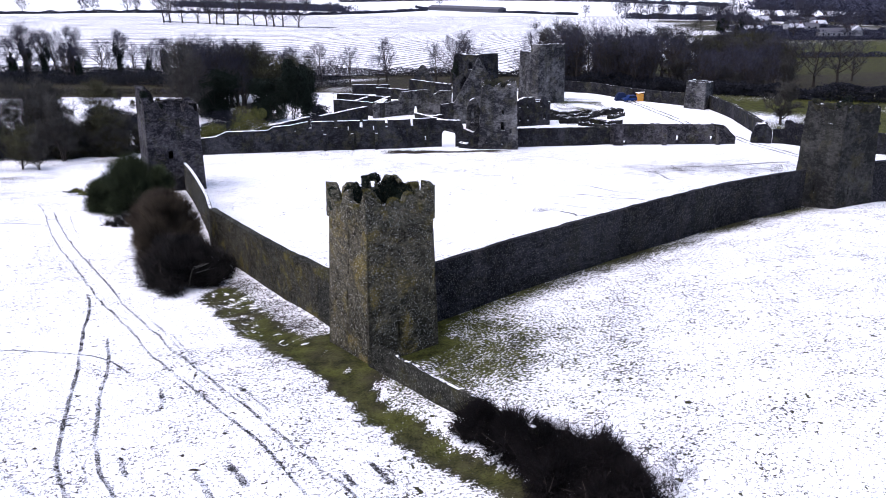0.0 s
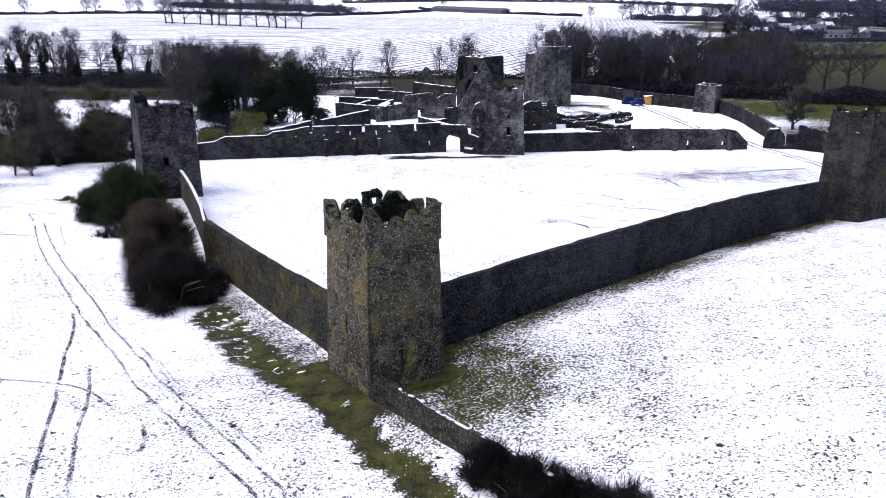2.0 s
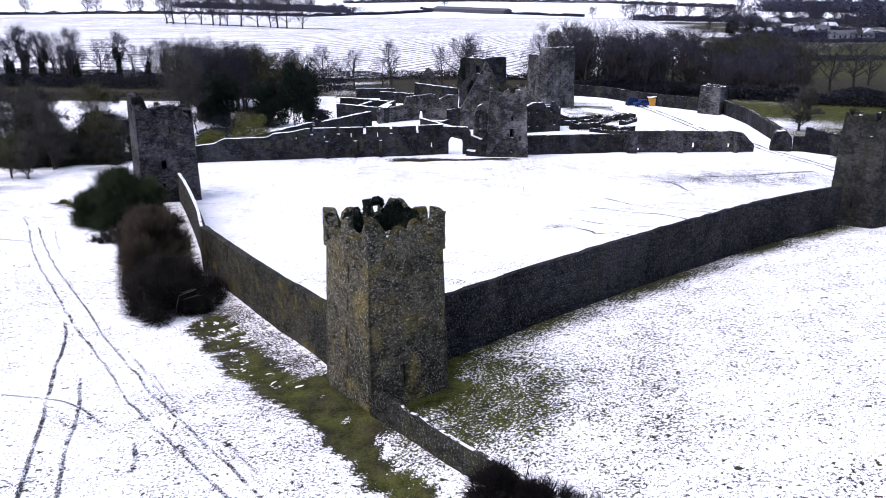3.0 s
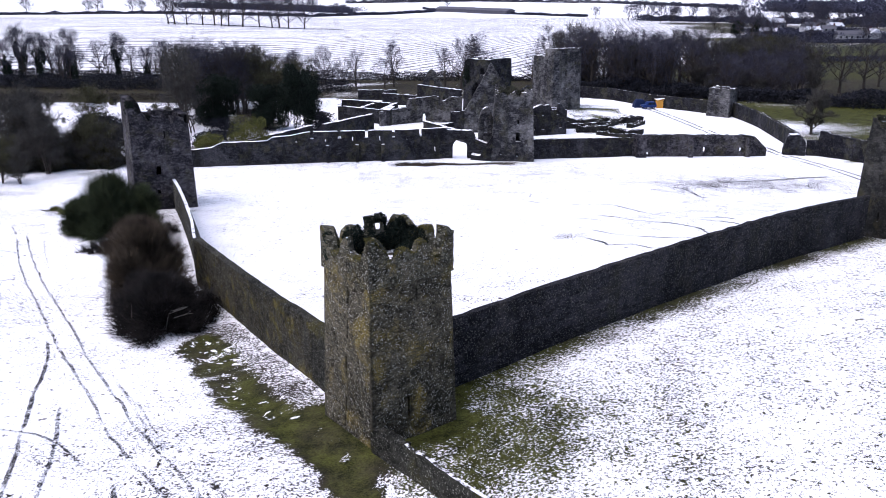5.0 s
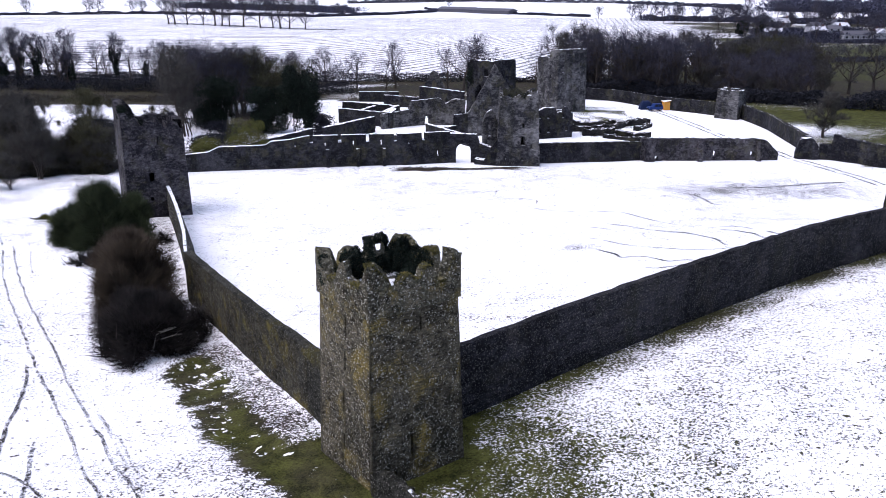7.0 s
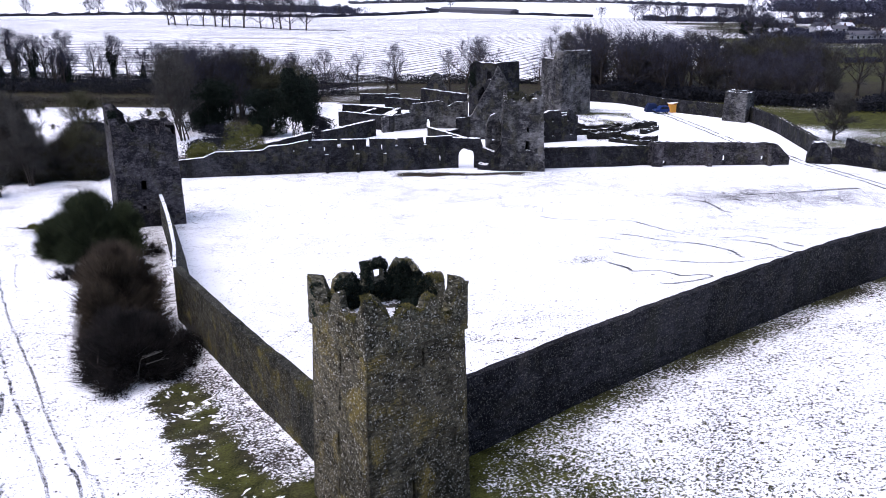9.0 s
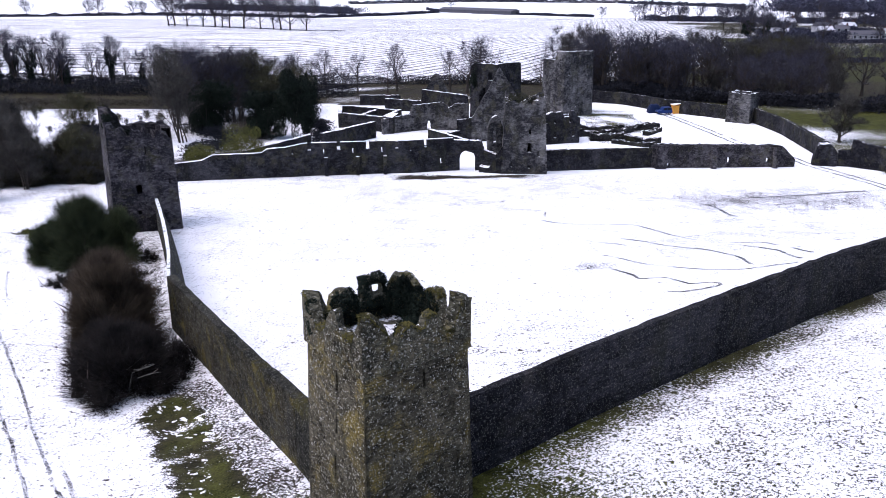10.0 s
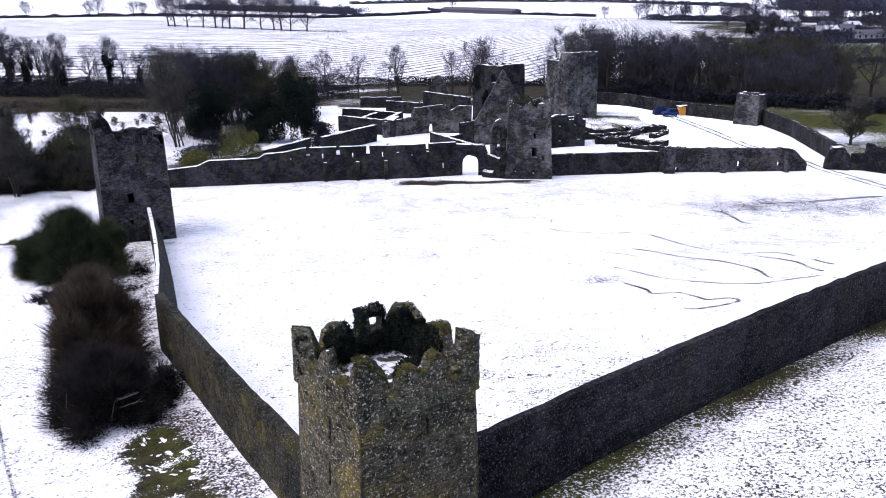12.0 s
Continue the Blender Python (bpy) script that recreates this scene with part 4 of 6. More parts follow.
run_of_wall("precinct_wall_east", [(62.7, 155.7), (64.4, 155.1), (64.5, 155.0), (67.8, 152.0), (70.0, 148.5), (84, 140)], [(0, 2.7), (1.8, 2.7), (1.95, 4.5), (3.2, 4.4), (3.3, 4.1), (8, 3.8), (30, 3.6)], M_bare_ruin, "dark stone precinct wall stepping up at its end", thick=0.9, ds=0.6, dz=0.6, jit=0.06, ragged=0.12, seed=14)
run_of_wall("outer_wall_east", [(42.9, 81.6), (60, 90), (95, 104)], [(0, 4.2), (60, 4.0)], M_curtain, "dark rubble wall going on beyond the tower", thick=0.9, ds=1.0, dz=0.9, jit=0.05, ragged=0.06, seed=15)
run_of_wall("enclosure_wall_east", [(63.6, 161.0), (66.2, 187.0), (65.6, 203.0)], [(0, 3.0), (42, 3.2)], M_bare_ruin, "long stone enclosure wall down to the turret", thick=0.9, ds=1.0, dz=0.9, jit=0.06, ragged=0.1, seed=16)
run_of_wall("enclosure_wall_north", [(61.6, 207.3), (50.6, 218.6), (42, 233), (33, 238), (24, 240)], [(0, 3.0), (120, 2.8)], M_bare_ruin, "stone enclosure wall with a line of snow on its top", thick=0.9, ds=1.2, dz=0.9, jit=0.06, ragged=0.1, seed=17)

# ---------------------------------------------------------------- ruins of the priory
ruin = lambda line, top, label, holes=(), seed=0.0, mat=None, thick=0.8, ragged=0.15, name="ruined_wall", ds=0.7: run_of_wall(name, line, top, mat or M_ruin, label, "ruin", thick, ds, 0.6, holes, 0.08, ragged, seed, kind="")
ruin([(-36, 155), (-27, 168)], [(0, 2.6), (16, 3.2)], "low ruined stone wall capped with snow", seed=100)
ruin([(-25.2, 170.6), (-16.6, 182.8)], [(0, 2.9), (15, 3.3)], "low ruined stone wall capped with snow", seed=101)
ruin([(-25, 195.4), (-15.6, 189.6)], [(0, 3.1), (11, 3.1)], "roofless cell wall with snow-capped top", seed=102)
ruin([(-15.6, 189.6), (-12.4, 198)], [(0, 3.1), (9, 3.6)], "roofless cell wall with snow-capped top", seed=103)
ruin([(-12.4, 198), (-23.5, 207), (-26.5, 208)], [(0, 3.4), (17, 3.1)], "roofless cell wall with snow-capped top", seed=104)
ruin([(-25, 195.4), (-26.5, 208)], [(0, 3.1), (13, 3.1)], "roofless cell wall with snow-capped top", seed=105)
ruin([(-20.5, 193.2), (-17.8, 202.2)], [(0, 3.0), (9, 3.0)], "partition wall of a roofless cell, snow on top", seed=106)
ruin([(-13.6, 187.4), (-12.6, 190.5)], [(0, 3.4), (3.2, 3.8)], "broken stone pier with snow on top", seed=116, thick=1.6)
ruin([(-25, 230), (-14.6, 230)], [(0, 2.6), (11, 2.6)], "far grass-topped ruined wall", seed=107)
ruin([(-18, 222), (-9.2, 219)], [(0, 2.8), (9, 2.6)], "far ruined wall with snow on its top", seed=108)
ruin([(-15.5, 186.9), (-9.4, 191), (-6, 192.6), (2.0, 192.2)], [(0, 3.0), (4, 3.4), (7.2, 3.6), (7.35, 5.3), (14.0, 5.8), (14.2, 4.6), (15.4, 4.5), (15.6, 5.5), (19, 5.6)], "tall grey nave wall with a small doorway and snow-capped top", [(10.3, 11.2, 0.2, 1.4), (10.45, 11.05, 1.4, 1.9)], 109, M_grey)
ruin([(-9, 222), (1.6, 211)], [(0, 5.0), (15.4, 4.9)], "long ruined church wall with a slope of snow", [(5.5, 6.3, 1.5, 2.8), (9.5, 10.3, 1.5, 2.8)], 110)
ruin([(-6.2, 180.8), (0.4, 170.2), (3.4, 165.5)], [(0, 2.1), (12, 2.0), (18, 1.9)], "low ruined cloister wall with snow on top", seed=111)
ruin([(-14, 172), (-6.2, 165), (-2.6, 163.2)], [(0, 1.5), (10, 1.9), (15, 2.0)], "low ruined range wall with snow on top", seed=112)
ruin([(-1.8, 177.6), (6.0, 185.4)], [(0, 1.9), (11, 2.3)], "low ruined cloister wall with snow on top", seed=113)
# gable in front of the crossing tower
ruin([(2.3, 178.6), (11.6, 179.6)], [(0, 4.7), (.3, 4.8), (4.4, 12.2), (5.2, 14.2), (8.7, 8.9), (9.3, 8.0)], "steep broken gable with snow on its slope", (), 114, M_grey, 0.8, 0.12, "gable", 0.4)
ruin([(-0.6, 179.8), (2.4, 178.7)], [(0, 4.0), (3.2, 4.6)], "broken wall at the foot of the gable", seed=115)
# small gabled chapel end
ruin([(-8.3, 226), (-2.5, 226)], [(0, 4.2), (.6, 5.2), (2.2, 8.1), (2.9, 8.5), (3.6, 8.0), (5.3, 5), (5.8, 4)], "small ruined chapel gable with an arched opening", [(2.3, 3.5, 3.2, 5.6), (2.55, 3.25, 5.6, 6.1)], 117, M_grey, 0.8, 0.2, "chapel_gable", 0.4)
# pieces beside the gate tower
ruin([(4.4, 153.6), (7.0, 154.2)], [(0, 6.5), (.4, 8.0), (1.2, 8.7), (1.9, 8.4), (2.6, 6.5)], "tall thin wall fragment with a window opening", [(0.95, 1.55, 4.2, 6.2)], 118, M_grey, 0.7, 0.2, "wall_fragment", 0.35)
ruin([(2.9, 150.6), (6.6, 149.6)], [(0, 1.0), (1.6, 0.8), (2.5, 2.2), (3.9, 4.6)], "collapsed stair ramp with snow lying on it", (), 119, M_ruin, 2.6, 0.2, "stair_ruin", 0.4)
# roofless two-faced building behind the gate tower
ruin([(15.6, 174.8), (19.4, 176.4)], [(0, 5.4), (1, 5.8), (2.4, 6.2), (4.1, 6.0)], "roofless stone building with small windows", [(0.6, 1.0, 4.0, 4.6), (2.4, 2.8, 4.0, 4.5), (2.5, 3.1, 1.2, 2.4), (0.6, 1.1, 1.2, 2.1)], 120, M_ruin, 0.7, 0.2, "roofless_building", 0.4)
ruin([(19.4, 176.4), (23.0, 177.4)], [(0, 6.0), (.4, 5.0), (1.6, 5.2), (1.9, 6.2), (2.6, 6.0), (3.0, 5.0), (3.7, 4.8)], "roofless stone building with small windows", [(1.5, 1.9, 4.0, 4.5), (2.2, 2.8, 1.3, 2.3)], 121, M_ruin, 0.7, 0.2, "roofless_building", 0.4)
ruin([(23.0, 177.4), (22, 183), (15, 182)], [(0, 4.6), (6, 4.8), (13, 4.5)], "rear wall of the roofless building", seed=122)
# low excavated footings east of it
for k, (a, b, h) in enumerate([((24.5, 192), (33, 190.5), 1.0), ((33, 190.5), (42.3, 193.5), 1.2), ((24, 184), (31, 184.5), 1.3), ((31, 184.5), (36, 189.5), 1.2), ((25.5, 179), (32, 179.6), 1.5), ((32, 179.6), (38, 176), 1.0), ((29, 176.5), (34, 173), 0.8), ((34, 173), (40, 170.5), 0.9), ((38, 185), (42, 190.5), 0.8), ((30, 179), (30.5, 184), 1.2), ((35, 190), (35.4, 195), 0.8)]):
    ruin([a, b], [(0, h), (4, h * 0.7), (7, h * 1.1), (12, h * 0.8)], "low excavated footing of dark stone, snow along it", (), 130 + k, M_foot, 1.3, 0.5, "wall_footing", 0.5)


# ---------------------------------------------------------------- trees and shrubs
def tube(verts, faces, a, b, ra, rb, sides):
    d = (b - a)
    if d.length < 1e-4:
        return
    d.normalize()
    s = d.cross(Vector((0.3, 0.9, 0.2))).normalized()
    t = d.cross(s)
    k = len(verts)
    for p, r in ((a, ra), (b, rb)):
        for i in range(sides):
            w = 2 * math.pi * i / sides
            verts.append(p + (s * math.cos(w) + t * math.sin(w)) * r)
    for i in range(sides):
        j = (i + 1) % sides
        faces.append((k + i, k + j, k + sides + j, k + sides + i))


def bare_tree(seed, height, wide=0.3, first=0.25, twigs=1500, stems=1, twig_len=1.1, twig_w=0.035, droop=0.0, limbs=16, up=0.9, thick=0.018):
    """Trunk and limbs, and a crown of fine twigs, of a leafless tree."""
    r = random.Random(seed)
    tv, tf, cv, cf, tips = [], [], [], [], []

    def bough(p, d, length, rad, level):
        steps = 4 if level == 0 else 3
        for i in range(steps):
            d = (d + Vector((r.uniform(-1, 1), r.uniform(-1, 1), r.uniform(-.4, .8))) * 0.2).normalized()
            q = p + d * length / steps
            tube(tv, tf, p, q, rad * (1 - 0.8 * i / steps), rad * (1 - 0.8 * (i + 1) / steps), 4 if level == 0 else 3)
            p = q
            for _ in range(2 if level else 1):
                tips.append((p.copy(), d.copy()))
            if level < 2 and i:
                for _ in range(2 if level == 0 else 1):
                    side = Vector((r.uniform(-1, 1), r.uniform(-1, 1), r.uniform(-.5, .7))).normalized()
                    bough(p, (d * 0.6 + side * 0.7 + Vector((0, 0, 0.15))).normalized(), length * r.uniform(.35, .55), rad * 0.5, level + 1)

    for s in range(stems):
        hs = height * (1 if s == 0 else r.uniform(0.7, 0.98))
        p = Vector((r.uniform(-.06, .06) * height, r.uniform(-.06, .06) * height, -0.3)) if stems > 1 else Vector((0, 0, -0.3))
        d = Vector((r.uniform(-.28, .28), r.uniform(-.28, .28), 1)).normalized() if stems > 1 else Vector((r.uniform(-.05, .05), r.uniform(-.05, .05), 1)).normalized()
        n, rad = 9, hs * thick / stems ** 0.4
        line = [(p.copy(), rad * 1.25)]
        for i in range(n):
            d = (d + Vector((r.uniform(-1, 1), r.uniform(-1, 1), 0.3)) * 0.1).normalized()
            p = p + d * hs * 0.86 / n
            line.append((p.copy(), rad * (1 - 0.93 * (i + 1) / n)))
        for (a, ra), (b, rb) in zip(line, line[1:]):
            tube(tv, tf, a, b, ra, rb, 7 if stems == 1 else 5)
        m, turn = max(4, limbs // stems), r.uniform(0, 6)
        for k in range(m):
            f = first + (0.97 - first) * (k + r.uniform(0, .8)) / m
            i = min(int(f * n), n - 1)
            o = line[i][0].lerp(line[i + 1][0], f * n - i)
            turn += 2.4 + r.uniform(-.4, .4)
            out = (0.45 + 0.8 * math.sin(math.pi * min(1, (f - first) / (1 - first) * 0.8 + 0.2))) * wide * hs
            lift = up * r.uniform(0.6, 1.3) * (0.6 + 0.7 * f)
            bough(o, Vector((math.cos(turn), math.sin(turn), lift)).normalized(), out * r.uniform(.75, 1.2), line[i][1] * 0.6, 0)
    f = height / (max(v.z for v in tv) + 0.2)
    tv = [Vector((v.x, v.y, v.z * f)) for v in tv]
    for _ in range(twigs):
        p, d = r.choice(tips)
        a = Vector((p.x, p.y, p.z * f)) + Vector((r.gauss(0, .15), r.gauss(0, .15), r.gauss(0, .15))) * twig_len
        e = (d * 0.8 + Vector((r.uniform(-1, 1), r.uniform(-1, 1), r.uniform(-.5, .9) - droop))).normalized()
        ln = twig_len * r.uniform(0.5, 1.3)
        m, b = a + e * ln * 0.55, a + (e + Vector((r.uniform(-.3, .3), r.uniform(-.3, .3), r.uniform(-.1, .4) - droop))).normalized() * ln
        s = e.cross(Vector((r.uniform(-1, 1), r.uniform(-1, 1), r.uniform(-1, 1)))).normalized() * twig_w * 0.5
        k = len(cv)
        cv.extend((a - s, a + s, m + s * 0.8, m - s * 0.8, b))
        cf.extend(((k, k + 1, k + 2, k + 3), (k + 3, k + 2, k + 4)))
        for _ in range(2):
            g = (e + Vector((r.uniform(-1, 1), r.uniform(-1, 1), r.uniform(-.7, .9) - droop))).normalized() * ln * 0.5
            k = len(cv)
            cv.extend((m - s * 0.5, m + s * 0.5, m + g))
            cf.append((k, k + 1, k + 2))
    return (tv, tf), (cv, cf)


def leaf_cloud(seed, w, d, h, n, size, lumps=9, low=0.05, stretch=1.0):
    """Leaves of a shrub or evergreen in uneven clumps, with gaps."""
    r = random.Random(seed)
    blobs = [(Vector((r.uniform(-.7, .7) * w / 2, r.uniform(-.7, .7) * d / 2, h * r.uniform(0.18, 0.84))), r.uniform(0.13, 0.27)) for _ in range(lumps)]
    verts, faces = [], []
    while len(faces) < n:
        c, q = r.choice(blobs)
        v = Vector((r.gauss(0, 1), r.gauss(0, 1), r.gauss(0, 1))).normalized() * (r.uniform(0.35, 1.0) ** 0.45)
        p = c + Vector((v.x * q * w, v.y * q * d, v.z * q * h))
        p += lump(p, 0.14 * q * min(w, h), 1.2 / max(0.4, q * min(w, h)), seed)
        if p.z < low * h or p.z > h:
            continue
        a = Vector((r.uniform(-1, 1), r.uniform(-1, 1), r.uniform(-1, 1))).normalized() * size * r.uniform(0.6, 1.4)
        b = a.cross(Vector((r.uniform(-1, 1), r.uniform(-1, 1), r.uniform(-1, 1)))).normalized() * size * 0.42 * stretch
        k = len(verts)
        verts.extend((p - a, p - b, p + a, p + b))
        faces.append((k, k + 1, k + 2, k + 3))
    return verts, faces


def stems_for(seed, w, d, h, n=8, rad=0.05):
    r = random.Random(seed)
    verts, faces = [], []
    for _ in range(n):
        p = Vector((r.uniform(-.3, .3) * w, r.uniform(-.3, .3) * d, -0.15))
        q = p + Vector((r.uniform(-.25, .25) * w, r.uniform(-.25, .25) * d, h * r.uniform(0.4, 0.6)))
        e = q + Vector((r.uniform(-.2, .2) * w, r.uniform(-.2, .2) * d, h * r.uniform(0.1, 0.3)))
        tube(verts, faces, p, q, rad, rad * 0.7, 5)
        tube(verts, faces, q, e, rad * 0.7, rad * 0.3, 4)
    return verts, faces


TREES = {}


def tree(kind, x, y, h, seed=0, label="", group=""):
    """A tree of one of a few habits, raised once and copied."""
    key = kind, seed % 3
    size = {"oak": 13, "ash": 14, "ivy": 12, "thicket": 10, "willow": 9, "far": 14}[kind]
    m = pose(x, y, gz(x, y) - 0.05, 0, 0, (seed * 77) % 360) @ Matrix.Scale(h / size, 4)
    text = label or {"oak": "leafless spreading tree with dark branches", "ash": "tall leafless tree with upswept dark branches", "ivy": "leafless tree with an ivy-clad trunk", "thicket": "dense many-stemmed leafless thicket tree", "willow": "olive-brown leafless willow with many shoots", "far": "distant leafless field tree"}[kind]
    if key not in TREES:
        s = seed % 3 * 13 + len(kind)
        th = thing({"thicket": "thicket_tree", "willow": "willow_tree"}.get(kind, "bare_tree"), x, y, 0, 0, text, "tree")
        if kind == "oak":
            t, c = bare_tree(s, size, 0.36, 0.18, 1500, 1, 1.0, 0.034, limbs=13, up=0.8, thick=0.03)
        elif kind == "ash":
            t, c = bare_tree(s, size, 0.27, 0.12, 1400, 1, 1.1, 0.034, limbs=15, up=1.5, thick=0.026)
        elif kind == "ivy":
            t, c = bare_tree(s, size, 0.22, 0.35, 1600, 1, 1.2, 0.034, limbs=14, up=1.2, thick=0.026)
        elif kind == "thicket":
            t, c = bare_tree(s, size, 0.22, 0.1, 2600, 5, 1.1, 0.036, limbs=30, up=1.4, thick=0.02)
        elif kind == "willow":
            t, c = bare_tree(s, size, 0.3, 0.1, 3600, 4, 1.3, 0.036, limbs=30, up=1.0, thick=0.02)
        else:
            t, c = bare_tree(s, size, 0.34, 0.22, 1500, 1, 1.4, 0.06, limbs=15, up=1.0, thick=0.026)
        part("trunk", t, M_bark, th, "dark wet bark")
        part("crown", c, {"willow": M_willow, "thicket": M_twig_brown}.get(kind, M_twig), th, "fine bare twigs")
        if kind == "ivy":
            part("ivy", leaf_cloud(s, 2.6, 2.6, size * 0.72, 1500, 0.28, 12, 0.02), M_ivy, th, "dark ivy leaves")
        th.matrix_basis = m
        TREES[key] = th
    else:
        th = copy_thing(TREES[key], pose(0, 0, 0))
        th.matrix_basis = m
    tagged(th, text, "tree", group)
    return th


def shrub(name, x, y, w, d, h, mat, label, seed, leaves=2500, size=0.16, lumps=9, twigs=None, stretch=1.0, sink=0.1, group="", turn=0):
    th = thing(name, x, y, gz(x, y) - sink, turn, label, "shrub", group)
    part("trunk", stems_for(seed, w, d, h), M_bark, th, "bare dark stems", kind="stuff")
    part("foliage", leaf_cloud(seed, w, d, h, leaves, size, lumps, stretch=stretch), mat, th)
    return th


# ivy and moss on the near tower
def ivy_mass(seed, w, d, h, n, leaf=0.055):
    """Ivy clinging to a worn merlon: leaves over a rounded, uneven block."""
    r = random.Random(seed)
    verts, faces = [], []
    for _ in range(n):
        u = Vector((r.gauss(0, 1), r.gauss(0, 1), r.gauss(0, 1))).normalized()
        q = (abs(u.x) ** 4 + abs(u.y) ** 4 + abs(u.z) ** 4) ** -0.25
        p = Vector((u.x * q * w / 2, u.y * q * d / 2, u.z * q * h / 2 + h / 2))
        p *= 1 - 0.12 * r.random()
        p += lump(p, 0.16, 2.2, seed) + lump(p, 0.07, 6.0, seed) + u * r.uniform(-.03, .07)
        if p.z < 0:
            continue
        a = Vector((r.uniform(-1, 1), r.uniform(-1, 1), r.uniform(-1, 1))).normalized() * leaf * r.uniform(0.6, 1.4)
        b = a.cross(Vector((r.uniform(-1, 1), r.uniform(-1, 1), r.uniform(-1, 1)))).normalized() * leaf * 0.6
        k = len(verts)
        verts.extend((p - a, p - b, p + a, p + b))
        faces.append((k, k + 1, k + 2, k + 3))
    return verts, faces


for k, (x, y, z, w, d, h) in enumerate([(-0.78, 1.98, 9.3, 1.15, 0.7, 1.55), (0.24, 2.0, 9.3, 0.36, 0.65, 1.75), (0.8, 2.0, 9.3, 1.0, 0.65, 0.85), (0.72, 2.0, 10.84, 1.1, 0.6, 0.36), (1.28, 2.0, 9.3, 0.2, 0.6, 1.6), (1.95, 1.75, 9.2, 0.95, 0.9, 1.55), (2.2, 1.6, 9.2, 0.75, 1.0, 1.75), (2.3, 1.0, 9.2, 0.7, 0.8, 1.4),
                                        (2.36, -0.25, 9.3, 0.55, 1.1, 1.45), (2.3, 0.6, 9.2, 0.6, 0.8, 0.85), (-0.1, 2.0, 9.2, 3.8, 0.5, 0.95), (-2.4, 1.75, 9.4, 0.4, 0.7, 1.6), (0.3, -1.5, 9.2, 1.2, 0.7, 1.15), (-1.85, 0.9, 9.15, 0.5, 1.6, 0.8)]):
    ivy = part("ivy", ivy_mass(60 + k, w, d, h, int(1100 * (w * d + w * h + d * h))), M_ivy, TOWER, "dark ivy over the broken merlons")
    ivy.location = (x, y, z)
for k, prof in ((0, TOWER_TOPS[0]), (3, TOWER_TOPS[3]), (1, TOWER_TOPS[1])):
    f, r, vs, fs = curve_at(prof), random.Random(90 + k), [], []
    for _ in range(4200):
        t = r.uniform(0.03, prof[-1][0] - 0.03)
        if noise.noise((t * 1.5, k, 4.4)) < -0.12:
            continue
        across, h = r.uniform(-0.06, 0.44), 9.0 + f(t) + r.uniform(-0.34, 0.05) * r.random()
        p = Vector({0: (t - 2.6, -2.6 + across, h), 1: (2.6 - across, t - 2.6, h), 3: (-2.6 + across, 2.2 - t, h)}[k])
        a = Vector((r.uniform(-1, 1), r.uniform(-1, 1), r.uniform(-.5, .5))).normalized() * r.uniform(0.025, 0.06)
        b = a.cross(Vector((r.uniform(-1, 1), r.uniform(-1, 1), 1.5))).normalized() * 0.032
        q = len(vs)
        vs.extend((p - a, p - b, p + a, p + b))
        fs.append((q, q + 1, q + 2, q + 3))
    part("moss", (vs, fs), M_moss, TOWER, "yellow-green moss on the worn merlons", kind="stuff")

# beyond the court: wood on the western side
rr = random.Random(5)
for k, (x, y, h) in enumerate([(-132, 269, 12), (-124, 262, 16), (-117, 266, 12), (-113, 261, 10.5), (-103, 261, 9.5), (-94, 268, 11), (-140, 262, 13), (-86, 262, 9), (-146, 268, 15), (-136, 275, 17), (-128, 278, 15), (-120, 272, 16), (-110, 270, 13), (-106, 276, 15), (-98, 266, 12), (-90, 272, 13), (-80, 268, 12), (-133, 260, 14), (-116, 259, 11)]):
    tree("ivy" if k % 2 else "ash", x, y, h, k, group="trees along the river")
for k, (x, y, h) in enumerate([(-63, 212, 17), (-61, 196, 16), (-54, 178, 17), (-60, 209, 17.5), (-50.5, 209, 15.5), (-58, 203, 15), (-57, 196, 16), (-63, 220, 14)]):
    tree("thicket" if k % 3 else "ash", x, y, h, k, group="trees behind the west tower")
for k in range(90):
    y = rr.uniform(128, 222)
    x = rr.uniform(-118, -50 - 0.18 * (y - 128))
    if y < 146 and x > -64 or -84 < x < -50 and 172 < y < 197:
        continue
    tree(("thicket", "willow", "thicket", "thicket", "ash")[k % 5], x, y, (rr.uniform(5, 7.5) if y < 150 else rr.uniform(3.5, 4.6) if y < 173 else rr.uniform(1.6, 2.6) if x < -66 else rr.uniform(5, 9)), k, group="thicket west of the walls")
for k in range(14):
    tree(("ash", "ash", "willow")[k % 3], rr.uniform(-62, -38), rr.uniform(196, 222), rr.uniform(11, 17), k, group="trees behind the west tower")
for k in range(10):
    tree(("ash", "ivy", "oak")[k % 3], rr.uniform(-150, -40), rr.uniform(258, 285), rr.uniform(8, 13), k, group="trees along the river")
for k, (x, y, h) in enumerate([(-64, 137.5, 11.5), (-69, 141, 13), (-75, 146, 13)]):
    tree("thicket", x, y, h, k, group="thicket west of the walls")
tree("willow", -76.5, 184, 9.5, 1, group="willows west of the walls")
tree("willow", -60, 146, 9, 2, group="willows west of the walls")
for k, (x, y, h) in enumerate([(-36.6, 253, 12.5), (-41, 256, 10), (-28.7, 259, 11), (-32, 250, 9), (-17.4, 259, 14), (-20, 256, 9), (5.8, 258, 16), (2.6, 255, 15), (-2, 257, 12), (9, 254, 13), (29.6, 278, 15), (25, 272, 10), (34, 270, 11), (-52, 262, 10), (-46, 252, 9), (-60, 258, 11), (-68, 265, 12), (-78, 258, 10)]):
    tree("ash" if k % 2 == 0 else "oak", x, y, h, k, group="trees along the river")
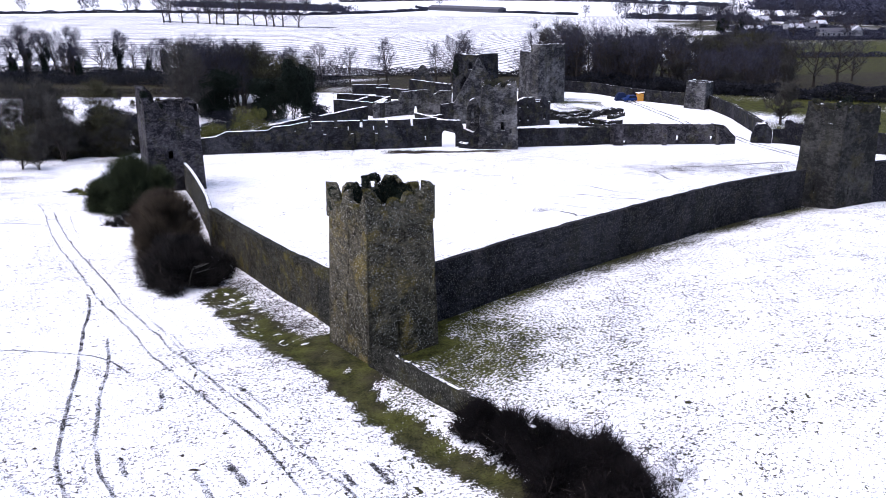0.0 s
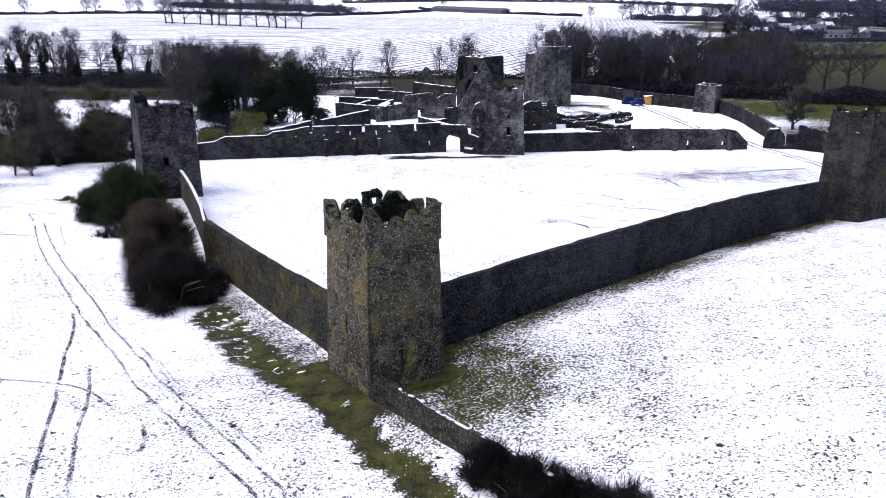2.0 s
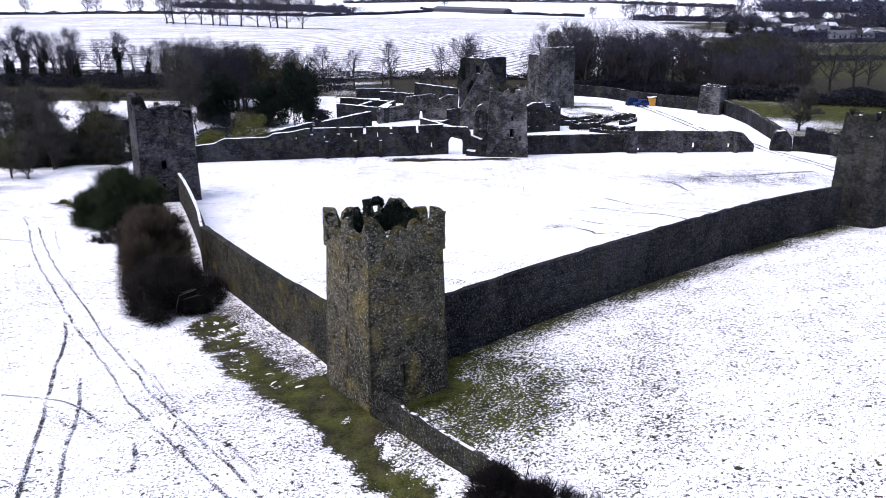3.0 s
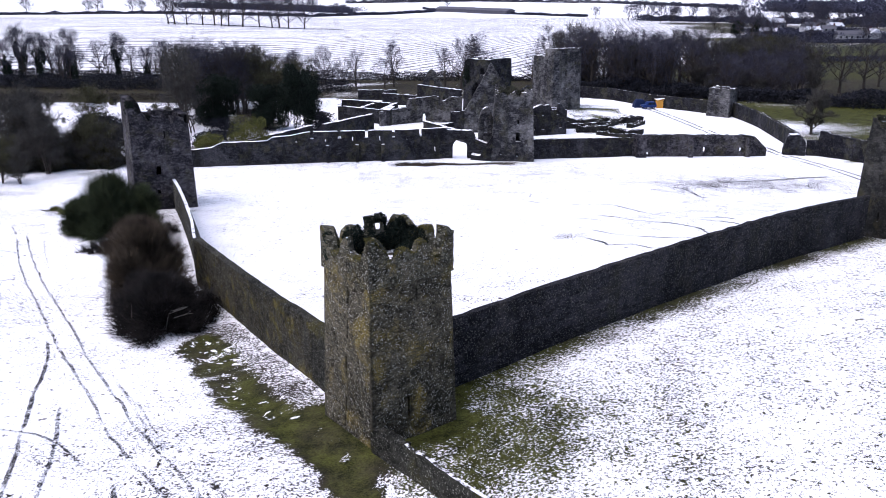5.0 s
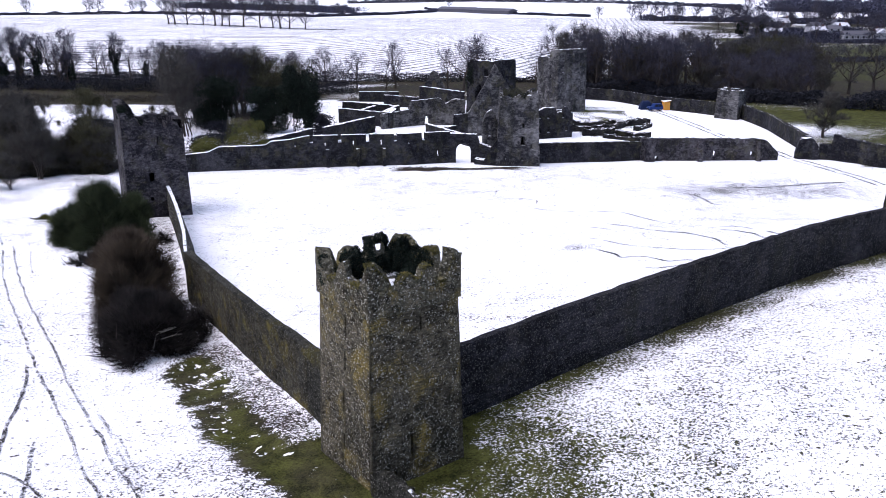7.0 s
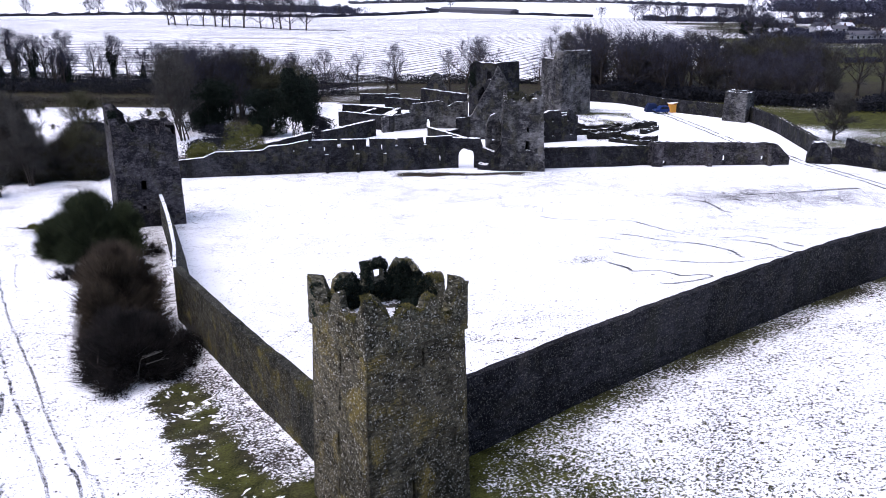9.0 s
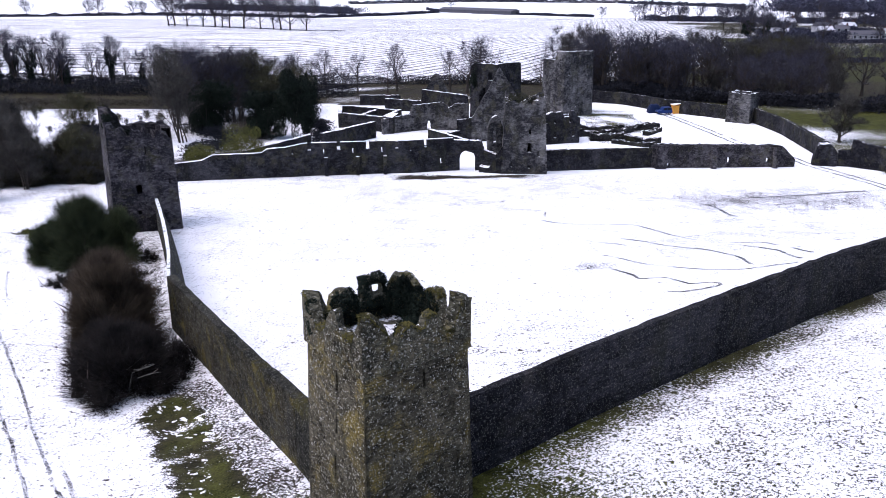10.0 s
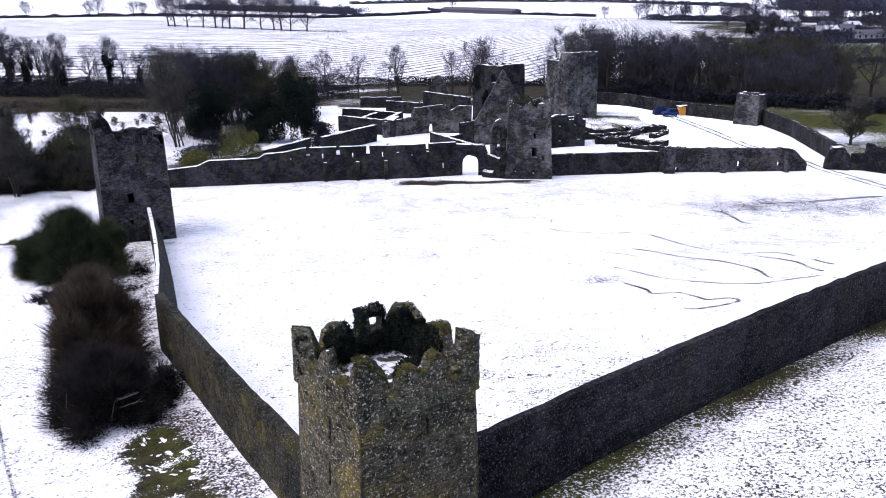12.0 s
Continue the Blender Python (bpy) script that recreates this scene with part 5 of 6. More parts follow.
# dark evergreens inside the western corner
shrub("yew_tree", -31.6, 181, 8.2, 8, 13.8, M_ivy, "tall dark evergreen yew with an uneven crown", 3, 22000, 0.22, 40)
shrub("yew_tree", -37.8, 183, 9, 7, 9.5, M_ivy, "dark spreading evergreen beside the taller yew", 4, 16000, 0.22, 34)
shrub("yew_tree", -50.5, 188, 10, 7, 11, M_ivy, "dark ivy-hung evergreen behind the west tower", 7, 18000, 0.22, 34)
shrub("green_bush", -36.4, 156.0, 7, 5, 7.2, M_green, "olive-green bush behind the battlemented wall", 5, 13000, 0.11, 26)
shrub("green_bush", -42.5, 151.5, 5, 4, 4.6, M_green, "olive-green bush behind the battlemented wall", 6, 7000, 0.11, 20)
# the wood on the eastern side
for k in range(104):
    x = rr.uniform(34, 98)
    y = 256 - 0.33 * (x - 34) + rr.uniform(-8, 40) * (1 if x < 80 else 0.5)
    tree(("thicket", "ash", "ash", "oak", "ash")[k % 5], x, y, rr.uniform(11, 18) if x < 74 else rr.uniform(8, 13), k, group="wood beyond the enclosure")
for k in range(44):
    tree(("thicket", "willow", "thicket", "oak")[k % 4], rr.uniform(86, 114), rr.uniform(268, 304), rr.uniform(10, 13.5), k, group="wood beyond the enclosure")
for k, (x, y, h) in enumerate([(104, 251, 16), (110, 248, 16), (119.4, 253, 16), (128, 262, 13)]):
    tree("oak", x, y, h, k, group="field trees east of the enclosure")
for k in range(16):
    x = rr.uniform(66, 98)
    tree(("thicket", "oak", "ash")[k % 3], x, 252 - 0.4 * (x - 40) + rr.uniform(-4, 6), rr.uniform(5, 11), k, group="field trees east of the enclosure")
th = thing("bare_tree", 73, 177.9, gz(73, 177.9) - 0.05, 0, "leafless tree with a short trunk and spreading crown by the wall", "tree")
t, c = bare_tree(57, 9.0, 0.25, 0.16, 7000, 1, 0.8, 0.036, limbs=20, up=1.0, thick=0.036)
part("trunk", t, M_bark, th, "dark wet bark")
part("crown", c, M_twig_brown, th, "fine bare twigs")
# ivy over the broken western side of the church tower
for k, (x, y, z, w, d, h) in enumerate([(0.6, 0.4, 8.6, 2.6, 2.6, 5.6), (-0.3, 1.6, 6.0, 2.0, 3.4, 6.6), (-0.6, 3.2, 3.0, 1.6, 3.0, 7.0)]):
    ivy = part("ivy", leaf_cloud(140 + k, w, d, h, 2600, 0.16, 14), M_ivy, bpy.data.objects["crossing_tower"], "dark ivy over the broken corner")
    ivy.location = (x, y, z)
# small plants on the wall-heads
M_olive_tuft = foliage("olive_wall_tufts", (0.022, 0.024, 0.018), (0.075, 0.075, 0.05))
for x, y, z, w, h, s in ((10.5, 150.6, 11.3, 1.8, 1.6, 1), (8.3, 150.2, 11.5, 1.5, 1.3, 2), (12.2, 151.2, 11.2, 1.3, 1.0, 3), (9.4, 150.3, 11.2, 1.6, 1.2, 4), (7.6, 150.4, 11.3, 1.3, 1.8, 5), (11.3, 150.4, 11.0, 1.5, 1.5, 6), (12.6, 152.5, 11.4, 1.2, 1.6, 7), (9.8, 155.6, 11.4, 2.2, 1.7, 8)):
    th = thing("wall_shrub", x, y, gz(6.4, 148.9) + z - 0.35, 0, "leafless shrub rooted on the tower's wall-head", "shrub", "shrubs on the gate tower")
    part("foliage", leaf_cloud(s, w, 1.2, h, 700, 0.10, 6), M_olive_tuft, th)

# ---------------------------------------------------------------- shrubs outside the western wall
M_brown = foliage("brown_bramble_leaves", (0.020, 0.015, 0.011), (0.064, 0.048, 0.032))
M_holly = foliage("dark_green_leaves", (0.008, 0.012, 0.007), (0.032, 0.040, 0.020))


def bush(name, x, y, w, d, h, seed, mat, label, leaf=0.12, twigs=900, lumps=60, twig_mat=None, group="", dense=70, reach=0.13):
    """A solid bush: a dome of close clumps, stems within, and fine forked shoots standing out all over it."""
    r = random.Random(seed)
    th = thing(name, x, y, gz(x, y) - 0.1, 0, label, "shrub", group)
    part("trunk", stems_for(seed, w, d, h), M_bark, th, "dark bare stems", kind="stuff")
    size = (w * d * h) ** (1 / 3)
    clumps = []
    for _ in range(int(lumps * 1.5)):
        u, f = r.uniform(0, 2 * math.pi), r.random() ** 0.5
        z = r.random() ** 1.25
        shape = math.sqrt(max(0.05, 1 - z ** 2.4)) * (0.9 + 0.55 * noise.noise((math.cos(u) * 1.3 + seed, math.sin(u) * 1.3, z * 2)))
        q = r.uniform(0.05, 0.11) * size
        clumps.append((Vector((math.cos(u) * f * shape * w * 0.42, math.sin(u) * f * shape * d * 0.42, max(q * 0.4, z * (h - 1.6 * q)))), q))
    vs, fs, tv, tf = [], [], [], []
    for c, q in clumps:
        for _ in range(int(dense * 15 * q * q)):
            v = Vector((r.gauss(0, 1), r.gauss(0, 1), r.gauss(0, 1))).normalized()
            p = c + v * q * (0.5 + 0.9 * r.random()) + lump(c + v * q, 0.3 * q, 2.4 / q, seed)
            if p.z < 0:
                continue
            a = Vector((r.uniform(-1, 1), r.uniform(-1, 1), r.uniform(-1, 1))).normalized() * leaf * r.uniform(0.6, 1.3)
            b = a.cross(Vector((r.uniform(-1, 1), r.uniform(-1, 1), r.uniform(-1, 1)))).normalized() * leaf * 0.5
            k = len(vs)
            vs.extend((p - a, p - b, p + a, p + b))
            fs.append((k, k + 1, k + 2, k + 3))
    mid = Vector((0, 0, h * 0.25))
    for _ in range(twigs):
        c, q = r.choice(clumps)
        v = Vector((r.gauss(0, 1), r.gauss(0, 1), r.gauss(0.3, 1))).normalized()
        e = ((c - mid).normalized() + v * 0.8 + Vector((0, 0, 0.45))).normalized()
        a, ln = c + v * q * 0.7, size * reach * r.uniform(1.0, 2.2)
        m = a + e * ln * 0.5
        s = e.cross(Vector((r.uniform(-1, 1), r.uniform(-1, 1), r.uniform(-1, 1)))).normalized() * 0.014
        k = len(tv)
        tv.extend((a - s, a + s, m + s * 0.8, m - s * 0.8, m + (e + Vector((r.uniform(-.4, .4), r.uniform(-.4, .4), r.uniform(-.1, .4)))).normalized() * ln * 0.5))
        tf.extend(((k, k + 1, k + 2, k + 3), (k + 3, k + 2, k + 4)))
        for _ in range(2):
            k = len(tv)
            g = (e + Vector((r.uniform(-1, 1), r.uniform(-1, 1), r.uniform(-.5, .9)))).normalized() * ln * 0.45
            tv.extend((m - s * 0.7, m + s * 0.7, m + g))
            tf.append((k, k + 1, k + 2))
    tv = [Vector((p.x, p.y, max(p.z, 0.02))) for p in tv]
    part("foliage", (vs, fs), mat, th, "dense small leaves and twigs")
    part("twig", (tv, tf), twig_mat or M_twig_brown, th, "bare twigs standing out", kind="stuff")
    return th


M_thorn = foliage("brown_thorn_shoots", (0.034, 0.027, 0.020), (0.115, 0.088, 0.060))
M_black = foliage("black_thorn_shoots", (0.011, 0.010, 0.010), (0.050, 0.043, 0.038))
bush("thorn_bush", -22.3, 67.9, 6.8, 6.8, 4.0, 11, M_bramble, "dense dark bramble and thorn bush beside the curtain wall", 0.08, 12000, 100, M_black, dense=90)
bush("thorn_bush", -24.6, 70.8, 6.8, 7.0, 3.2, 21, M_bramble, "low dark thorn bush at the foot of a brown one", 0.08, 7000, 80, M_black, dense=90)
bush("thorn_bush", -26.4, 75.4, 6.6, 8.2, 6.2, 12, M_brown, "brown leafless thorn bush beside the curtain wall", 0.07, 20000, 110, M_thorn, dense=60)
bush("thorn_bush", -29.8, 82.6, 5.6, 7.4, 5.0, 15, M_brown, "brown thorn bush between two taller bushes", 0.07, 12000, 80, M_thorn, dense=60)
M_sprig = foliage("green_sprigs", (0.018, 0.026, 0.014), (0.075, 0.088, 0.042))
bush("holly_bush", -37.6, 97.0, 6.4, 6.4, 6.6, 13, M_holly, "tall dark green evergreen bush in the snow", 0.09, 15000, 90, M_sprig, reach=0.16)
bush("holly_bush", -41.2, 97.6, 4.6, 5.0, 4.0, 43, M_holly, "lower dark green evergreen bush in the snow", 0.09, 8000, 50, M_sprig, reach=0.16)
bush("holly_bush", -34.8, 98.6, 3.8, 5.0, 5.2, 44, M_holly, "dark green evergreen bush by the tower foot", 0.09, 7000, 50, M_sprig, reach=0.17)
bush("bramble_bush", -47.0, 108.6, 6.5, 2.0, 0.9, 45, M_green, "low green bramble trailing over the snow", 0.09, 700, 40, M_green)
bush("bramble_bush", -50.5, 110.5, 4.0, 1.6, 0.7, 46, M_green, "low green bramble trailing over the snow", 0.09, 500, 30, M_green)
bush("thorn_bush", -20.2, 70.6, 3.0, 6.2, 2.2, 14, M_bramble, "low dark bramble at the wall foot", 0.1, 500, 34)
# low leafy clumps set where dark patches lie on the snow
bush("thorn_bush", -36.0, 89.6, 6.0, 2.4, 1.5, 16, M_bramble, "low dark spreading clump in the snow", 0.09, 900, 40)
bush("thorn_bush", -32.0, 98.6, 2.6, 3.4, 1.3, 17, M_bramble, "small dark clump at the wall foot", 0.09, 100, 14)
bush("thorn_bush", -28.0, 86.4, 3.0, 3.0, 1.3, 18, M_bramble, "small dark clump at the wall foot", 0.09, 100, 14)
bush("thorn_bush", -30.6, 92.6, 1.6, 4.0, 0.8, 19, M_bramble, "small dark clump at the wall foot", 0.09, 100, 14)
th = thing("dead_branch", -20.6, 66.6, gz(-20.6, 66.6), 0, "pale dead branch lying over the dark thorn bush", "branch")
r, bv, bf = random.Random(8), [], []
for k in range(6):
    a = Vector((r.uniform(-1.6, .4), r.uniform(-.6, .6), r.uniform(1.5, 2.2)))
    b = a + Vector((r.uniform(.7, 1.5), r.uniform(-.3, .8), r.uniform(.2, .8)))
    m = a.lerp(b, 0.5) + Vector((0, r.uniform(-.15, .15), r.uniform(-.12, .12)))
    tube(bv, bf, a, m, 0.022, 0.015, 5)
    tube(bv, bf, m, b, 0.015, 0.006, 5)
    tube(bv, bf, a.lerp(b, 0.5), a.lerp(b, 0.5) + Vector((r.uniform(.2, .6), r.uniform(-.3, .3), r.uniform(.2, .5))), 0.016, 0.006, 4)
tube(bv, bf, Vector((-1.4, 0, -0.1)), Vector((-0.9, 0, 1.7)), 0.06, 0.04, 6)
tube(bv, bf, Vector((-0.9, 0, 1.7)), Vector((0.5, 0.2, 2.2)), 0.04, 0.02, 6)
part("branch", (bv, bf), plain("bleached_dead_wood", (0.15, 0.145, 0.13), 0.35, 4), th)
# thick undergrowth along the near edge of the western thicket
M_olive = foliage("olive_thicket_twigs", (0.012, 0.012, 0.008), (0.05, 0.047, 0.024))
for k, (x, y, w, d, h) in enumerate([(-71, 139.5, 10, 6, 5.0), (-64.5, 141, 9, 6, 5.6), (-58, 143, 8, 6, 5.0), (-53, 146.5, 7, 6, 5.2), (-62, 147, 10, 7, 6.6), (-78, 143, 10, 7, 6), (-70, 146, 9, 8, 10.5), (-74, 152, 10, 8, 11)]):
    bush("thicket_bush", x, y, w, d, h, 70 + k, M_olive, "dense olive-brown thicket bush rooted in the snow", 0.13, 5000, 70, M_twig_brown, "thicket west of the walls")
for x, y, z, w, h in ((1.9, 1.3, 10.4, 2.2, 1.5), (0.5, 2.5, 11.6, 1.2, 1.9)):
    ivy = part("ivy", leaf_cloud(int(x * 10), w, 1.6, h, 1500, 0.12, 8), M_ivy, bpy.data.objects["left_tower"], "dark ivy inside the broken parapet")
    ivy.location = (x, y, z)
for k, (x, y, z, w, h) in enumerate(((0.4, 0.4, 9.7, 1.4, 1.1), (2.2, 0.3, 9.6, 1.6, 0.9), (4.1, 0.4, 9.8, 1.2, 1.1), (4.3, 2.4, 9.7, 1.2, 1.0), (4.2, 4.3, 9.6, 1.4, 1.1), (2.4, 2.6, 9.0, 2.0, 2.2))):
    ivy = part("ivy", leaf_cloud(150 + k, w, 0.9, h, 900, 0.09, 8), M_olive_tuft if k < 5 else M_ivy, bpy.data.objects["right_tower"], "olive tufts and ivy on the wall-head")
    ivy.location = (x, y, z)
# overgrown hedge along the low wall
for k, (x, y, w, d, h) in enumerate([(2.0, 38.9, 3.6, 3.4, 2.0), (3.6, 37.0, 4.0, 4.0, 2.2), (5.3, 35.2, 4.4, 4.2, 2.3), (7.3, 33.4, 4.6, 4.2, 2.7), (8.3, 31.4, 3.8, 4.0, 2.1), (5.4, 33.2, 4.0, 3.8, 1.9), (7.2, 30.8, 3.2, 3.2, 1.8)]):
    bush("bramble_bush", x, y, w, d, h, 20 + k, M_bramble, "dark tangled bramble bush over the end of the low wall", 0.055, 1600, 80, M_bramble, group="brambles along the low wall", dense=200)
th = thing("sapling", 10.5, 32.1, gz(10.5, 32.1) - 0.05, 0, "small leafless sapling beside the brambles", "shrub")
t, c = bare_tree(41, 2.2, 0.35, 0.1, 500, 5, 0.35, 0.012, limbs=20)
part("trunk", t, M_bark, th)
part("crown", c, M_twig, th)

# ---------------------------------------------------------------- fields in the distance
def hedge(line, h, w, seed, label="distant dark field hedge", n=64, size=0.55, mat=None):
    """A field hedge of many small clumps of twigs."""
    r = random.Random(seed)
    x0, y0 = line[0]
    verts, faces = [], []
    for (ax, ay), (bx, by) in zip(line, line[1:]):
        L = math.dist((ax, ay), (bx, by))
        for _ in range(int(L * n)):
            f = r.random()
            x, y = ax + (bx - ax) * f + r.gauss(0, w * .3), ay + (by - ay) * f + r.gauss(0, w * .3)
            top = h * (0.75 + 0.5 * noise.noise((x * 0.12, y * 0.12, seed)))
            p = Vector((x - x0, y - y0, gz(x, y) - gz(x0, y0) + r.uniform(0, 1) ** 0.8 * top))
            a = Vector((r.uniform(-1, 1), r.uniform(-1, 1), r.uniform(-.7, .7))).normalized() * size * r.uniform(.6, 1.3)
            b = a.cross(Vector((r.uniform(-1, 1), r.uniform(-1, 1), r.uniform(-1, 1)))).normalized() * size * .6
            k = len(verts)
            verts.extend((p - a, p - b, p + a, p + b))
            faces.append((k, k + 1, k + 2, k + 3))
    ob = new("hedge", mesh("hedge", verts, faces, mat or M_hedge))
    ob.location = (x0, y0, gz(x0, y0))
    return tagged(ob, label, "hedge", kind="stuff")


M_reed = foliage("brown_river_reeds", (0.030, 0.027, 0.022), (0.085, 0.075, 0.055))
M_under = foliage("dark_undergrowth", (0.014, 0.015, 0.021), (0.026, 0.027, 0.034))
# pale blue-grey carries the distance haze in the hedge colour itself
M_hedge = foliage("haze_blue_hedge_twigs", (0.042, 0.045, 0.070), (0.060, 0.062, 0.092))
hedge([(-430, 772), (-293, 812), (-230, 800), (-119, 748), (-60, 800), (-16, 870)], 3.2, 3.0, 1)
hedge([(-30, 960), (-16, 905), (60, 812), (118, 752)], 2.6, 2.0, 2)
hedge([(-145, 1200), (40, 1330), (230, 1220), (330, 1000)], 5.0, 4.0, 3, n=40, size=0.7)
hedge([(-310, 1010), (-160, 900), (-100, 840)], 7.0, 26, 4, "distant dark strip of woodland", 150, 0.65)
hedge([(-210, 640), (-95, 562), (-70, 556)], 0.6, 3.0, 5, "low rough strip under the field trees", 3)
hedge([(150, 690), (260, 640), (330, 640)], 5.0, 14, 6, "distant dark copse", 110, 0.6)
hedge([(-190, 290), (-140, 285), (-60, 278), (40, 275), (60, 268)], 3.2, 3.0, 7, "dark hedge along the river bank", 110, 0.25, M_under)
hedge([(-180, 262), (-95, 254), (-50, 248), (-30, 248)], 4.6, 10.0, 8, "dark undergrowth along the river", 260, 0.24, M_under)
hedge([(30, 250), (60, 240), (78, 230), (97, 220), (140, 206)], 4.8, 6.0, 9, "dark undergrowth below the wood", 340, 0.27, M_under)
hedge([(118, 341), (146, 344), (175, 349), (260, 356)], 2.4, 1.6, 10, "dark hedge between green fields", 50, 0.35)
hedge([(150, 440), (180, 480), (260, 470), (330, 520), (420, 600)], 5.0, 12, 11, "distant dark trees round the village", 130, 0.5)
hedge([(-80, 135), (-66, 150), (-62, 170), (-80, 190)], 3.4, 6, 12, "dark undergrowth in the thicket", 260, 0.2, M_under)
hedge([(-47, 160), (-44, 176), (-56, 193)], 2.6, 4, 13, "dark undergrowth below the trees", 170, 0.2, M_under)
hedge([(-170, 236), (-100, 232), (-60, 233)], 1.3, 8.0, 20, "brown reeds and rough grass along the river", 120, 0.25, M_reed)
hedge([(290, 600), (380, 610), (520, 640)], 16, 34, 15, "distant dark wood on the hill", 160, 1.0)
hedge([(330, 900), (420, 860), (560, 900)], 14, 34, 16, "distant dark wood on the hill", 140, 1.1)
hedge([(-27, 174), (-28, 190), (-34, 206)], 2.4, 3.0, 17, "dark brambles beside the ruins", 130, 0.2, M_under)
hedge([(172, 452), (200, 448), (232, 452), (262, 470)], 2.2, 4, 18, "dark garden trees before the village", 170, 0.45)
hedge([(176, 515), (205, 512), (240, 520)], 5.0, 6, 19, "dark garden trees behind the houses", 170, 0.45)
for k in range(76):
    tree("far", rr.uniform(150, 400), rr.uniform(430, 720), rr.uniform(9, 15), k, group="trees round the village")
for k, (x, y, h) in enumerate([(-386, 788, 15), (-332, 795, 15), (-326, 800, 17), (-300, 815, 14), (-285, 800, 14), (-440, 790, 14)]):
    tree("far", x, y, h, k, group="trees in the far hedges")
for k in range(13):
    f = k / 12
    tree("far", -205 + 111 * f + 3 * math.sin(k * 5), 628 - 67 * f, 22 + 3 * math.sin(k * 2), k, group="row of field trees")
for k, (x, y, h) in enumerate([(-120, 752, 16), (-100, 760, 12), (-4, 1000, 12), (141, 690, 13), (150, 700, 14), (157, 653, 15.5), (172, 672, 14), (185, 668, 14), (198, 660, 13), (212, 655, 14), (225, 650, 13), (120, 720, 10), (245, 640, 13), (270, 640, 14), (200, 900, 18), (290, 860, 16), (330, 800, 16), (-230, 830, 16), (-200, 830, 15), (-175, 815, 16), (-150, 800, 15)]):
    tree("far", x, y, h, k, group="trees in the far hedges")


# ---------------------------------------------------------------- loose things by the far enclosure
M_orange = plain("orange_boarding", (0.55, 0.27, 0.05), 0.2, 4)
M_bluecar = plain("dark_blue_paint", (0.012, 0.03, 0.12), 0.15, 2, 0.35)
M_tarp = plain("blue_tarpaulin", (0.008, 0.015, 0.045), 0.3, 2, 0.6)
M_glass = plain("dark_window_glass", (0.01, 0.012, 0.016), 0.1, 1, 0.15)
M_rubber = plain("black_rubber", (0.015, 0.015, 0.015), 0.2, 6)
M_steel = plain("grey_steel", (0.3, 0.3, 0.31), 0.2, 4, 0.4, 0.8)
M_white = plain("grey_render", (0.36, 0.36, 0.38), 0.25, 2)
M_slate = plain("slate_roof", (0.09, 0.09, 0.105), 0.3, 2)
M_roof_snow = plain("thin_snow_on_slate", (0.5, 0.51, 0.56), 0.4, 1.2)
M_red = plain("red_brick", (0.10, 0.048, 0.042), 0.3, 5)


def prism(pts, y0, y1):
    """A closed outline in x and z drawn out along y."""
    n = len(pts)
    verts = [(x, y0, z) for x, z in pts] + [(x, y1, z) for x, z in pts]
    faces = [tuple(range(n)), tuple(range(2 * n - 1, n - 1, -1))] + [(i, i + n, (i + 1) % n + n, (i + 1) % n) for i in range(n)]
    return verts, faces


def wheel(parent, x, y, r, w):
    verts, faces = [], []
    ring = [(r * 0.55, -w / 2), (r * 0.92, -w / 2), (r, -w / 4), (r, w / 4), (r * 0.92, w / 2), (r * 0.55, w / 2)]
    n = 20
    for i in range(n):
        a = 2 * math.pi * i / n
        verts += [(x + q * math.cos(a), y + o, r + q * math.sin(a)) for q, o in ring]
    for i in range(n):
        for j in range(6):
            k = (j + 1) % 6
            faces.append((i * 6 + j, i * 6 + k, (i + 1) % n * 6 + k, (i + 1) % n * 6 + j))
    ob = part("wheel", (verts, faces), M_rubber, parent, "black rubber tyre")
    disc = [(x + r * 0.56 * math.cos(2 * math.pi * i / n), y + o, r + r * 0.56 * math.sin(2 * math.pi * i / n)) for o in (-w * 0.3, w * 0.3) for i in range(n)]
    part("rim", (disc, [tuple(range(n)), tuple(range(n, 2 * n))] + [(i, (i + 1) % n, n + (i + 1) % n, n + i) for i in range(n)]), M_steel, ob, "grey steel rim")


def site_hut():
    z = gz(52.2, 216.2)
    th = thing("site_hut", 50.8, 215.6, z, 8, "small orange wooden site hut with snow on its roof", "hut")
    wall = lambda o, i, holes: wall_mesh(o, o, i, lambda s: 0, lambda s: 1.95, 0.5, 0.5, holes, 0.0, 0, False, 0.1)
    sides = box_sides(2.7, 2.0, 0.08, 0)
    for k, (o0, o1, inn) in enumerate(sides):
        part("wall", wall(o1, inn, [(1.6, 2.2, 0.9, 1.5)] if k == 0 else ()), M_orange, th, "orange boarded wall")
    part("window", box(1.62, 2.18, 0.02, 0.06, 0.92, 1.48), M_glass, th, "small dark window")
    door = part("door", box(0.35, 1.1, -0.04, 0.0, 0.12, 1.85, 0.01), M_orange, th)
    part("handle", box(0.98, 1.02, -0.08, -0.03, 0.9, 1.05, 0.008), M_steel, door)
    part("roof", prism([(-0.2, 1.9), (1.35, 2.25), (2.9, 1.9), (2.9, 2.0), (1.35, 2.36), (-0.2, 2.0)], -0.2, 2.2), M_orange, th)
    part("snow", prism([(-0.22, 2.01), (1.35, 2.37), (2.92, 2.01), (2.9, 2.12), (1.35, 2.5), (-0.18, 2.12)], -0.22, 2.22), M_snow, th, "layer of snow on the roof")
    part("floor", box(0, 2.7, 0, 2.0, 0.0, 0.12), M_orange, th)


